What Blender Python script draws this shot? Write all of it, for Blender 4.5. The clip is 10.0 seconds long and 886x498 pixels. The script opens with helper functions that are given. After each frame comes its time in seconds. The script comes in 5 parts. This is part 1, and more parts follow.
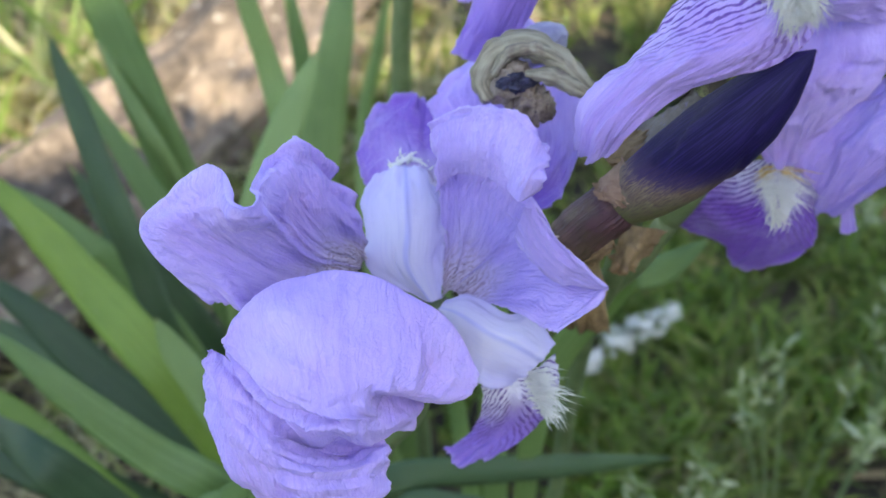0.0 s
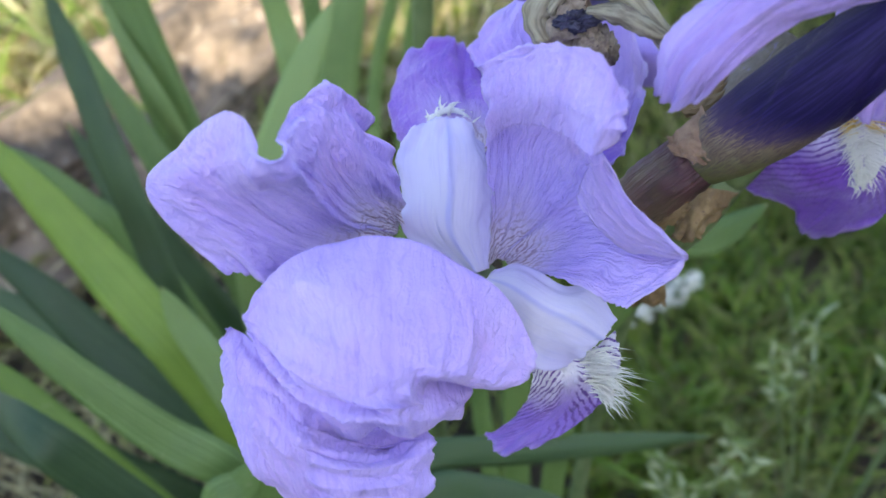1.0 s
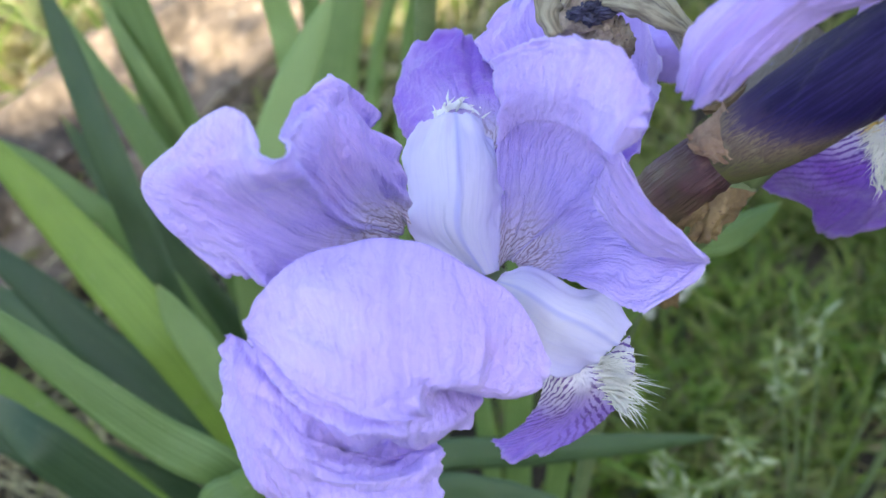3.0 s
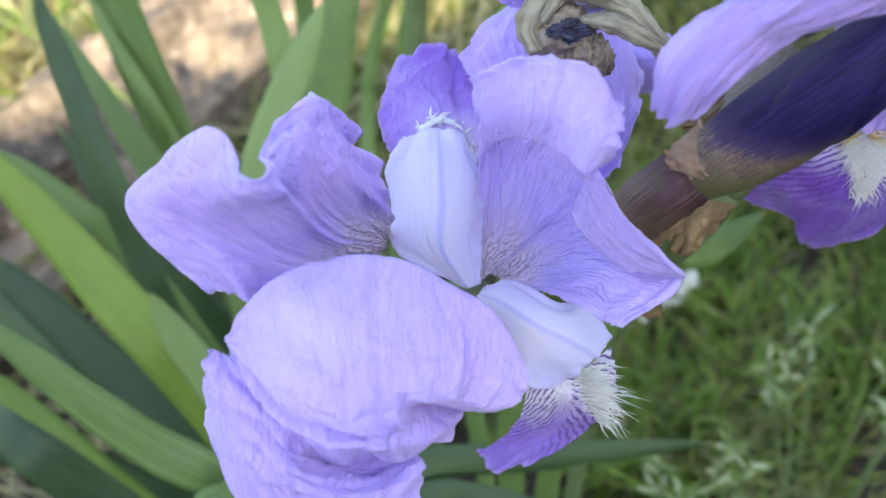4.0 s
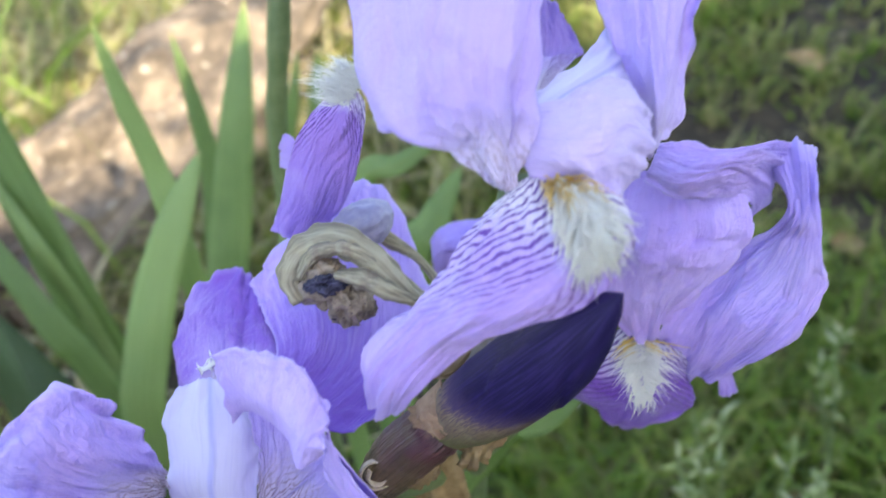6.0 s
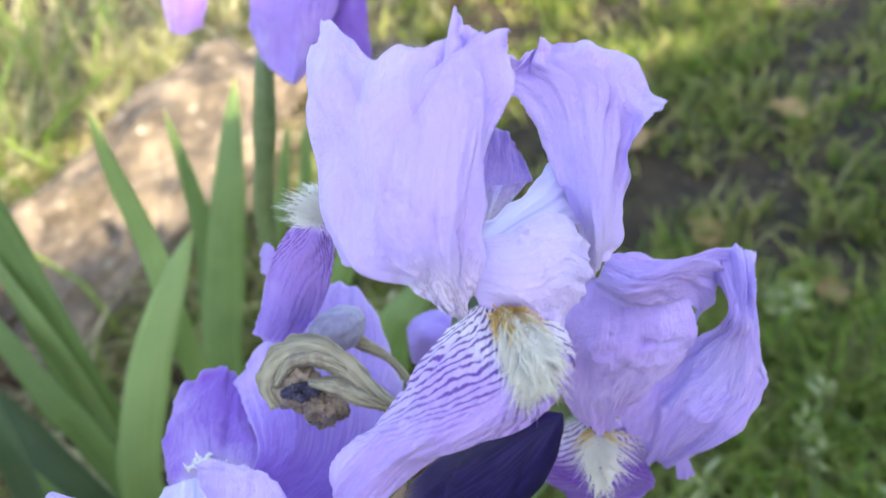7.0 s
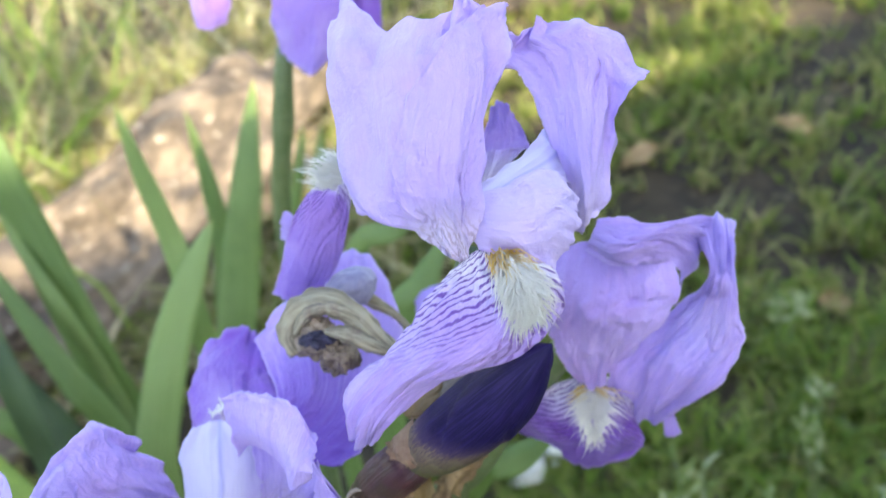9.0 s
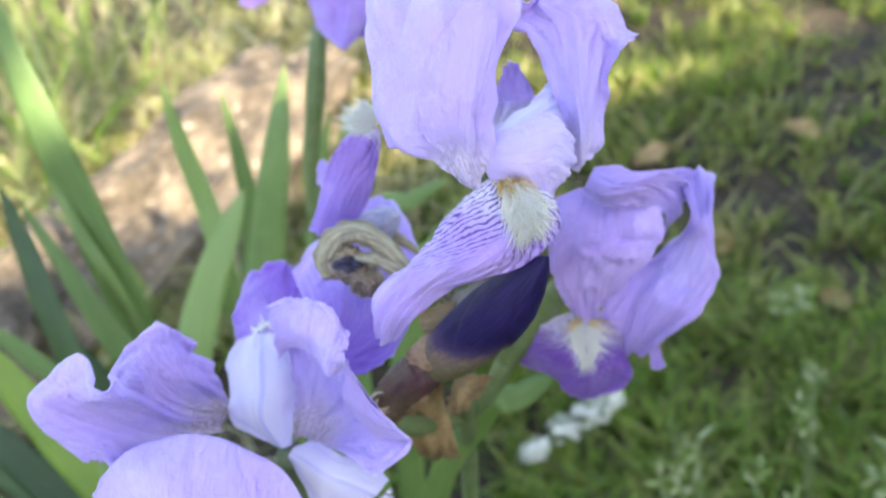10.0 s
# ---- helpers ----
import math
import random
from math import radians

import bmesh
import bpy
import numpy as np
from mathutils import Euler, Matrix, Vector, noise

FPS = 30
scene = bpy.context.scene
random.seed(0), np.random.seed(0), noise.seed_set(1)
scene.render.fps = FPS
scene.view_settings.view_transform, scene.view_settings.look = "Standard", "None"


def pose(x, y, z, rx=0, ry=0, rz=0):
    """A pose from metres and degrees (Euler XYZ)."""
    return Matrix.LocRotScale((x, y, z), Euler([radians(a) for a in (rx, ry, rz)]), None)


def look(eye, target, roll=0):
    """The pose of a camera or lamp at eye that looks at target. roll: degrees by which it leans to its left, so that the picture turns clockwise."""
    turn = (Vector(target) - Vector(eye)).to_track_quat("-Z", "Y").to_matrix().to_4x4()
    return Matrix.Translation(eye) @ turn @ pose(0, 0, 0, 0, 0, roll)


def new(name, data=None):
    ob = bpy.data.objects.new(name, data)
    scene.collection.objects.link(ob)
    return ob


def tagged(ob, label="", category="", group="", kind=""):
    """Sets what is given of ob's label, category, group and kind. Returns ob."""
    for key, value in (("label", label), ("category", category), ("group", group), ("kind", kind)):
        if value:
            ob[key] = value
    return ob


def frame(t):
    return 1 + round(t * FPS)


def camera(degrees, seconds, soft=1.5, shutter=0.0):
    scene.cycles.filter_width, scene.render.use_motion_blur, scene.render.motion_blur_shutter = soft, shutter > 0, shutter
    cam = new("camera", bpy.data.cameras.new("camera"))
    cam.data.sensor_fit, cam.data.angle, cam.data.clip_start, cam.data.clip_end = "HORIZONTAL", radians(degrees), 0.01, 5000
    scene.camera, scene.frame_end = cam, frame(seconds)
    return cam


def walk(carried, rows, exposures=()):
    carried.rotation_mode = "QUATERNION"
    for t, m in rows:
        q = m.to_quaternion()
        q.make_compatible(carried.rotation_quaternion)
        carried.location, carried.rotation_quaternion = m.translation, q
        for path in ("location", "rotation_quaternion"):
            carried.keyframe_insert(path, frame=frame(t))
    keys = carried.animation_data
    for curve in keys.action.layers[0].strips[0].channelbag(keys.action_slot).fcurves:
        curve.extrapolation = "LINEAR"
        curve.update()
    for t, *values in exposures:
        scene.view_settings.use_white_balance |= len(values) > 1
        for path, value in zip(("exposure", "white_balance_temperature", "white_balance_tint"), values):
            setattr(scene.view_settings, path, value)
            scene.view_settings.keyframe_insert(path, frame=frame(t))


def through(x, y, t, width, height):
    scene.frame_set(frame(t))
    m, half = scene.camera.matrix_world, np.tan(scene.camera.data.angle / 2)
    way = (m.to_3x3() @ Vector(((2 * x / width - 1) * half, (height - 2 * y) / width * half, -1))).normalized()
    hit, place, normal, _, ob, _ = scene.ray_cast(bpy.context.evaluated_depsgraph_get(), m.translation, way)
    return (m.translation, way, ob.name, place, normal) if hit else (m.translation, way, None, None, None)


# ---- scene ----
cam = camera(48.0, 10.0, shutter=0.5)
PATH = [
    (0, (0.028, 0.001, 0.764), (-0.108, 1.488, -0.566), -6.1),
    (0.5, (0.021, 0.014, 0.754), (-0.12, 1.468, -0.611), -6.3),
    (1, (0.015, 0.024, 0.743), (-0.1267, 1.4651, -0.6362), -6.2),
    (1.5, (0.013, 0.032, 0.735), (-0.1317, 1.4672, -0.6509), -6.2),
    (2, (0.011, 0.035, 0.733), (-0.1269, 1.4587, -0.6643), -5.7),
    (3.5, (0.013, 0.031, 0.741), (-0.121, 1.464, -0.647), -6.0),
    (4, (0.016, 0.032, 0.742), (-0.1182, 1.4646, -0.6464), -6.0),
    (4.5, (0.024, 0.039, 0.746), (-0.114, 1.486, -0.628), -6.7),
    (5, (0.037, 0.05, 0.756), (-0.103, 1.509, -0.604), -7.2),
    (5.5, (0.056, 0.057, 0.766), (-0.065, 1.535, -0.577), -7.7),
    (6, (0.07, 0.058, 0.778), (-0.022, 1.548, -0.553), -7.8),
    (6.2, (0.073, 0.057, 0.783), (-0.017, 1.552, -0.543), -7.8),
    (7.3, (0.083, 0.051, 0.806), (0.001, 1.604, -0.451), -8.6),
    (7.5, (0.084, 0.046, 0.806), (0.004, 1.604, -0.445), -8.5),
    (8, (0.089, 0.037, 0.81), (0.0016, 1.6092, -0.4235), -8.7),
    (8.5, (0.085, 0.034, 0.811), (-0.005, 1.61, -0.418), -8.4),
    (9, (0.082, 0.025, 0.806), (-0.017, 1.593, -0.431), -8.2),
    (9.5, (0.08, 0.004, 0.811), (-0.031, 1.572, -0.426), -7.5),
    (10, (0.082, -0.022, 0.816), (-0.045, 1.555, -0.408), -7.3),
]
EXPOSURES = [(t, stops + 1.85, kelvin, tint) for t, stops, kelvin, tint in ((0, 0.12, 7250, 10), (1, 0.18, 7300, 10), (2, 0.28, 7350, 10), (3.5, 0.4, 7600, 10), (4.5, 0.5, 7700, 9), (5.5, 0.6, 7700, 9), (6, 0.45, 7700, 9), (7.5, 0.42, 7850, 9), (10, 0.5, 7850, 7))]
walk(cam, [(t, look(eye, target, roll)) for t, eye, target, roll in PATH], EXPOSURES)

cam.data.dof.use_dof = True
cam.data.dof.focus_distance = 0.225
cam.data.dof.aperture_fstop = 15.0

# ---- light: open sky, sun kept off the bed by an added unseen house and broken by an added twig crown ----
SUN = Vector((0.39, -0.66, 0.64)).normalized()
world = bpy.data.worlds.new("sky")
scene.world = world
world.use_nodes = True
wn = world.node_tree.nodes
sky = wn.new("ShaderNodeTexSky")
sky.sky_type = "NISHITA"
sky.sun_disc = False
sky.sun_elevation = math.asin(SUN.z)
sky.sun_rotation = math.atan2(SUN.x, SUN.y)
wn["Background"].inputs["Strength"].default_value = 0.15
world.node_tree.links.new(sky.outputs[0], wn["Background"].inputs["Color"])
sun = new("sun", bpy.data.lights.new("sun", "SUN"))
sun.data.energy = 4.0
sun.data.angle = radians(0.53)
sun.data.color = (1.0, 0.93, 0.80)
sun.matrix_world = look(SUN * 20, (0, 0, 0))


# ---- materials ----
class Mat:
    """Small node-tree builder."""

    def __init__(self, name):
        self.m = bpy.data.materials.new(name)
        self.m.use_nodes = True
        self.t = self.m.node_tree
        self.n = self.t.nodes
        self.bsdf = self.n["Principled BSDF"]
        self.out = self.n["Material Output"]

    def add(self, kind, **inputs):
        node = self.n.new("ShaderNode" + kind)
        for k, v in inputs.items():
            self.set(node, k.replace("_", " "), v)
        return node

    def set(self, node, key, v):
        sock = node.inputs[int(key) if key.isdigit() else key]
        if isinstance(v, bpy.types.NodeSocket):
            self.t.links.new(v, sock)
        else:
            sock.default_value = v

    def math(self, op, a, b=0.0, c=None, clamp=False):
        node = self.n.new("ShaderNodeMath")
        node.operation, node.use_clamp = op, clamp
        self.set(node, "0", a)
        self.set(node, "1", b)
        if c is not None:
            self.set(node, "2", c)
        return node.outputs[0]

    def mix(self, fac, a, b):
        node = self.n.new("ShaderNodeMix")
        node.data_type = "RGBA"
        for k, v in ((0, fac), (6, a), (7, b)):
            self.set(node, str(k), v if isinstance(v, bpy.types.NodeSocket) or k == 0 else (*v, 1.0)[:4])
        return node.outputs[2]

    def smooth(self, x, lo, hi):
        node = self.n.new("ShaderNodeMapRange")
        node.interpolation_type = "SMOOTHSTEP"
        self.set(node, "Value", x)
        self.set(node, "From Min", lo)
        self.set(node, "From Max", hi)
        return node.outputs[0]

    def noise(self, vec, scale, detail=4.0, rough=0.55):
        return self.add("TexNoise", Vector=vec, Scale=scale, Detail=detail, Roughness=rough).outputs[0]

    def stretched(self, vec, sx, sy, sz=1.0):
        return self.add("Mapping", Vector=vec, Scale=(sx, sy, sz)).outputs[0]

    def bump(self, height, strength, distance=0.001):
        self.set(self.bsdf, "Normal", self.add("Bump", Height=height, Strength=strength, Distance=distance).outputs[0])

    def glow_through(self, colour, amount):
        tr = self.add("BsdfTranslucent", Color=colour)
        mixer = self.n.new("ShaderNodeMixShader")
        mixer.inputs[0].default_value = amount
        self.t.links.new(self.bsdf.outputs[0], mixer.inputs[1])
        self.t.links.new(tr.outputs[0], mixer.inputs[2])
        self.t.links.new(mixer.outputs[0], self.out.inputs[0])

    def done(self, colour=None, rough=None):
        if colour is not None:
            self.set(self.bsdf, "Base Color", colour if isinstance(colour, bpy.types.NodeSocket) else (*colour, 1.0))
        if rough is not None:
            self.set(self.bsdf, "Roughness", rough)
        return self.m


LILAC, VIOLET, PALE = (0.535, 0.432, 0.945), (0.215, 0.085, 0.60), (0.74, 0.68, 0.97)


def petal_material(name, dark=0.0, haft=0.0, pale=0.0, mid=0.5, claw=1.0, vein=1.0, stripes=138.0, root=0.0):
    """Iris petal: lilac to violet, fine veins fanning from the claw, white striped haft."""
    m = Mat(name)
    uv = m.add("TexCoord").outputs["UV"]
    pos = m.add("TexCoord").outputs["Object"]
    sep = m.add("SeparateXYZ", Vector=uv)
    u, v = sep.outputs[0], sep.outputs[1]
    warp = m.noise(m.stretched(uv, 4, 4), 1.0, 3)
    sway = m.noise(m.stretched(uv, 13, 9), 1.0, 3, 0.6)
    fan = m.math("ADD", u, m.math("ADD", m.math("MULTIPLY", m.math("SUBTRACT", warp, 0.5), 0.10), m.math("MULTIPLY", m.math("SUBTRACT", sway, 0.5), 0.035)))

    def ridged(across, along, width, seed):
        """Thin branching lines running out along the petal."""
        vec = m.add("CombineXYZ", X=m.math("MULTIPLY", fan, across), Y=m.math("MULTIPLY", v, along), Z=seed).outputs[0]
        n = m.noise(vec, 1.0, 2, 0.5)
        return n, m.math("SUBTRACT", 1.0, m.smooth(m.math("ABSOLUTE", m.math("SUBTRACT", n, 0.5)), 0.0, width))

    broad, main_lines = ridged(20.0, 1.6, 0.035, 1.0)
    close, close_lines = ridged(52.0, 3.6, 0.05, 4.0)
    hair, hair_lines = ridged(105.0, 9.0, 0.07, 9.0)
    crinkle = m.noise(m.add("CombineXYZ", X=m.math("MULTIPLY", fan, 44.0), Y=m.math("MULTIPLY", v, 30.0)).outputs[0], 1.0, 3, 0.6)
    blot = m.noise(pos, 42.0, 4, 0.55)
    cloud = m.noise(pos, 17.0, 3, 0.5)
    base = tuple(a * (1 - dark) + b * dark for a, b in zip(LILAC, VIOLET))
    base = tuple(a * (1 - pale) + b * pale for a, b in zip(base, PALE))
    deep = tuple(a * 0.60 for a in base[:2]) + (base[2] * 0.84,)
    light = tuple(a * 0.45 + b * 0.55 for a, b in zip(base, PALE))
    rosy = tuple(a * b for a, b in zip(base, (1.10, 0.96, 0.94)))
    colour = m.mix(m.math("MULTIPLY", m.smooth(cloud, 0.38, 0.62), 0.75), base, rosy)
    colour = m.mix(m.math("MULTIPLY", m.smooth(blot, 0.46, 0.72), 0.50), colour, light)
    colour = m.mix(m.math("MULTIPLY", m.smooth(m.noise(pos, 95.0, 5, 0.65), 0.54, 0.72), 0.38), colour, tuple(a * b for a, b in zip(base, (0.76, 0.68, 0.94))))
    colour = m.mix(m.math("MULTIPLY", m.smooth(broad, 0.50, 0.70), 0.22 * vein), colour, deep)
    colour = m.mix(m.math("MULTIPLY", main_lines, 0.34 * vein), colour, deep)
    colour = m.mix(m.math("MULTIPLY", m.math("MULTIPLY", close_lines, m.smooth(sway, 0.36, 0.60)), 0.42 * vein), colour, deep)
    colour = m.mix(m.math("MULTIPLY", hair_lines, 0.16 * vein), colour, deep)
    if root:
        flame = m.math("ADD", v, m.math("MULTIPLY", m.math("SUBTRACT", close, 0.5), 0.5))
        colour = m.mix(m.math("MULTIPLY", m.math("SUBTRACT", 1.0, m.smooth(flame, 0.15, 0.75)), root), colour, VIOLET)
    off = m.math("ABSOLUTE", m.math("SUBTRACT", u, mid))
    rim = m.math("MAXIMUM", m.math("MULTIPLY", off, 2.0), v)
    colour = m.mix(m.math("MULTIPLY", m.smooth(rim, 0.94, 1.0), 0.35), colour, light)
    if haft > 0:
        bent = m.math("SUBTRACT", m.math("MULTIPLY", off, 0.9), m.math("MULTIPLY", v, 1.15))
        wave = m.math("ADD", bent, m.math("MULTIPLY", m.math("SUBTRACT", m.noise(m.stretched(uv, 9, 11), 1.0, 3, 0.55), 0.5), 0.12))
        stripe = m.math("SINE", m.math("MULTIPLY", wave, float(stripes)))
        ink = m.math("MULTIPLY", m.math("MULTIPLY", m.smooth(stripe, 0.05, 0.80), m.smooth(off, 0.04, 0.11)), m.smooth(m.noise(m.stretched(uv, 16, 16), 1.0, 2), 0.30, 0.46))
        zone = m.math("SUBTRACT", 1.0, m.smooth(m.math("ADD", v, m.math("MULTIPLY", m.math("SUBTRACT", warp, 0.5), 0.22)), haft * 0.15, haft * 0.95))
        white = m.mix(m.math("MULTIPLY", zone, 0.92), colour, (0.83, 0.81, 0.92))
        reach = m.math("SUBTRACT", 1.0, m.smooth(m.math("ADD", v, m.math("MULTIPLY", off, -0.25)), haft * 0.70, haft * 1.75))
        colour = m.mix(m.math("MULTIPLY", m.math("MULTIPLY", reach, ink), 0.95), white, (0.13, 0.045, 0.34))
    else:
        claw = m.math("MULTIPLY", m.math("SUBTRACT", 1.0, m.smooth(m.math("ADD", v, m.math("MULTIPLY", m.math("SUBTRACT", warp, 0.5), 0.2)), 0.06 * max(1.0, claw), 0.34 * max(1.0, claw))), min(1.0, float(claw)))
        stripe = m.math("ABSOLUTE", m.math("SINE", m.math("MULTIPLY", m.math("ADD", v, m.math("ADD", m.math("MULTIPLY", off, 0.7), m.math("MULTIPLY", m.noise(m.stretched(uv, 9, 9), 1.0, 3), 0.20))), 62.0)))
        ink = m.math("MULTIPLY", m.smooth(stripe, 0.72, 0.97), 0.75)
        colour = m.mix(m.math("MULTIPLY", claw, 0.8), colour, (0.80, 0.76, 0.86))
        colour = m.mix(m.math("MULTIPLY", m.math("POWER", claw, 2.0), ink), colour, (0.27, 0.16, 0.27))
        rib_line = m.math("SUBTRACT", 1.0, m.smooth(off, 0.004, 0.03))
        colour = m.mix(m.math("MULTIPLY", rib_line, 0.40 * vein if pale < 0.5 else 0.0), colour, deep)
    relief = m.math("ADD", m.math("MULTIPLY", close, 0.9 * vein + 0.2), m.math("MULTIPLY", hair, 0.35 * vein + 0.1))
    relief = m.math("ADD", relief, m.math("MULTIPLY", crinkle, 0.40))
    relief = m.math("ADD", relief, m.math("MULTIPLY", m.math("ABSOLUTE", m.math("SUBTRACT", m.noise(pos, 260.0, 3, 0.6), 0.5)), 1.6))
    relief = m.math("SUBTRACT", relief, m.math("MULTIPLY", main_lines, 0.18 * vein))
    m.bump(relief, 0.60, 0.0016)
    m.bsdf.inputs["Specular IOR Level"].default_value = 0.25
    m.bsdf.inputs["Sheen Weight"].default_value = 0.15
    m.glow_through(colour, 0.17)
    return m.done(colour, 0.62)


def style_material():
    m = Mat("style_arm_petal")
    uv = m.add("TexCoord").outputs["UV"]
    pos = m.add("TexCoord").outputs["Object"]
    sep = m.add("SeparateXYZ", Vector=uv)
    off = m.math("ABSOLUTE", m.math("SUBTRACT", sep.outputs[0], 0.5))
    streak = m.noise(m.stretched(uv, 26, 2), 1.0, 3)
    ridge = m.math("SUBTRACT", 1.0, m.smooth(off, 0.0, 0.06))
    colour = m.mix(m.smooth(off, 0.12, 0.5), (0.74, 0.735, 0.94), (0.66, 0.635, 0.92))
    colour = m.mix(m.math("MULTIPLY", m.smooth(sep.outputs[1], 0.45, 1.0), 0.45), colour, (0.58, 0.54, 0.93))
    colour = m.mix(m.math("MULTIPLY", m.smooth(streak, 0.5, 0.7), 0.2), colour, (0.46, 0.44, 0.9))
    colour = m.mix(m.math("MULTIPLY", ridge, 0.50), colour, (0.42, 0.45, 0.90))
    colour = m.mix(m.math("MULTIPLY", m.smooth(m.noise(pos, 90.0, 3), 0.6, 0.75), 0.2), colour, (0.8, 0.8, 0.95))
    m.bump(streak, 0.35, 0.0005)
    m.glow_through(colour, 0.3)
    return m.done(colour, 0.5)


def beard_material():
    m = Mat("beard_hairs")
    v = m.add("SeparateXYZ", Vector=m.add("TexCoord").outputs["UV"]).outputs[1]
    colour = m.mix(m.math("SUBTRACT", 1.0, m.smooth(v, 0.02, 0.16)), (0.98, 0.98, 0.97), (0.86, 0.66, 0.24))
    m.glow_through(colour, 0.65)
    return m.done(colour, 0.6)


def leaf_material(name, a, b, tip=(0.30, 0.27, 0.10)):
    """Sword leaf: waxy grey-green with fine lengthwise veins."""
    m = Mat(name)
    uv = m.add("TexCoord").outputs["UV"]
    pos = m.add("TexCoord").outputs["Object"]
    sep = m.add("SeparateXYZ", Vector=uv)
    lines = m.noise(m.stretched(uv, 42, 1.2), 1.0, 2, 0.5)
    blot = m.noise(pos, 26.0, 4, 0.6)
    rnd = m.add("ObjectInfo").outputs["Random"]
    colour = m.mix(m.smooth(m.math("ADD", m.math("MULTIPLY", blot, 0.6), m.math("MULTIPLY", rnd, 0.4)), 0.3, 0.7), a, b)
    colour = m.mix(m.math("MULTIPLY", m.smooth(lines, 0.48, 0.66), 0.5), colour, tuple(x * 1.6 for x in b))
    colour = m.mix(m.math("MULTIPLY", m.smooth(sep.outputs[1], 0.965, 1.0), 0.7), colour, tip)
    spots = m.smooth(m.noise(pos, 210.0, 2), 0.70, 0.76)
    colour = m.mix(m.math("MULTIPLY", spots, 0.35), colour, (0.35, 0.36, 0.20))
    m.bump(lines, 0.5, 0.0006)
    m.bsdf.inputs["Specular IOR Level"].default_value = 0.4
    m.glow_through(m.mix(0.5, colour, (0.30, 0.46, 0.05)), 0.36)
    return m.done(colour, 0.45)


def plain_material(name, a, b, scale, rough=0.7, bump=0.4, through=0.0, c=None, third=(0.6, 0.7)):
    """Two or three tones mixed by noise at two sizes, with relief."""
    m = Mat(name)
    pos = m.add("TexCoord").outputs["Object"]
    big = m.noise(pos, scale, 5, 0.6)
    small = m.noise(pos, scale * 5.3, 4, 0.6)
    colour = m.mix(m.smooth(m.math("ADD", m.math("MULTIPLY", big, 0.65), m.math("MULTIPLY", small, 0.35)), 0.36, 0.64), a, b)
    if c:
        colour = m.mix(m.smooth(small, *third), colour, c)
    m.bump(m.math("ADD", big, m.math("MULTIPLY", small, 0.6)), bump, 0.12 / scale)
    if through:
        m.glow_through(colour, through)
    return m.done(colour, rough)


def blade_material(name, tones, through=0.35, drift=0.0):
    """Grass: every blade its own tone."""
    m = Mat(name)
    isl = m.add("NewGeometry").outputs["Random Per Island"]
    ramp = m.add("ValToRGB", Fac=isl)
    ramp.color_ramp.interpolation = "CONSTANT"
    els = ramp.color_ramp.elements
    els[0].color = (*tones[0], 1)
    els[1].position, els[1].color = 1 / len(tones), (*tones[1], 1)
    for i, tone in enumerate(tones[2:], 2):
        els.new(i / len(tones)).color = (*tone, 1)
    pos = m.add("TexCoord").outputs["Object"]
    colour = m.mix(m.math("MULTIPLY", m.noise(pos, 60.0, 3), 0.4), ramp.outputs[0], (0.12, 0.16, 0.04))
    colour = m.mix(m.math("MULTIPLY", m.smooth(m.noise(pos, 6.5, 4, 0.65), 0.50, 0.62), drift), colour, (0.24, 0.205, 0.10))
    m.glow_through(colour, through)
    return m.done(colour, 0.5)


def bud_material():
    m = Mat("furled_bud")
    uv = m.add("TexCoord").outputs["UV"]
    pos = m.add("TexCoord").outputs["Object"]
    sep = m.add("SeparateXYZ", Vector=uv)
    lines = m.noise(m.stretched(uv, 130, 5.0), 1.0, 3)
    warp = m.noise(pos, 190.0, 3, 0.6)
    bent = m.add("CombineXYZ", X=m.math("ADD", m.math("MULTIPLY", sep.outputs[0], 230.0), m.math("ADD", m.math("MULTIPLY", warp, 9.0), m.math("MULTIPLY", sep.outputs[1], 20.0))), Y=m.math("MULTIPLY", sep.outputs[1], 42.0)).outputs[0]
    net = m.smooth(m.noise(m.stretched(bent, 1.0, 0.45), 1.0, 4, 0.65), 0.40, 0.66)
    v = m.math("ADD", sep.outputs[1], m.math("MULTIPLY", m.math("SUBTRACT", lines, 0.5), 0.16))
    pale = m.mix(m.smooth(v, 0.05, 0.36), (0.120, 0.120, 0.048), (0.215, 0.165, 0.125))
    pale = m.mix(m.math("MULTIPLY", m.smooth(warp, 0.42, 0.62), 0.45), pale, (0.125, 0.085, 0.065))
    green = m.mix(m.math("MULTIPLY", net, m.math("MULTIPLY", m.smooth(v, -0.08, 0.22), 0.85)), pale, (0.050, 0.028, 0.046))
    navy = m.mix(m.smooth(lines, 0.42, 0.66), (0.011, 0.008, 0.050), (0.024, 0.016, 0.096))
    blend = m.math("ADD", v, m.math("MULTIPLY", m.math("SUBTRACT", net, 0.5), 0.05))
    colour = m.mix(m.smooth(blend, 0.27, 0.36), green, (0.060, 0.040, 0.090))
    colour = m.mix(m.smooth(blend, 0.31, 0.47), colour, navy)
    m.bump(m.math("SUBTRACT", lines, m.math("MULTIPLY", net, 0.1)), 0.35, 0.0004)
    m.bsdf.inputs["Specular IOR Level"].default_value = 0.15
    return m.done(colour, 0.5)


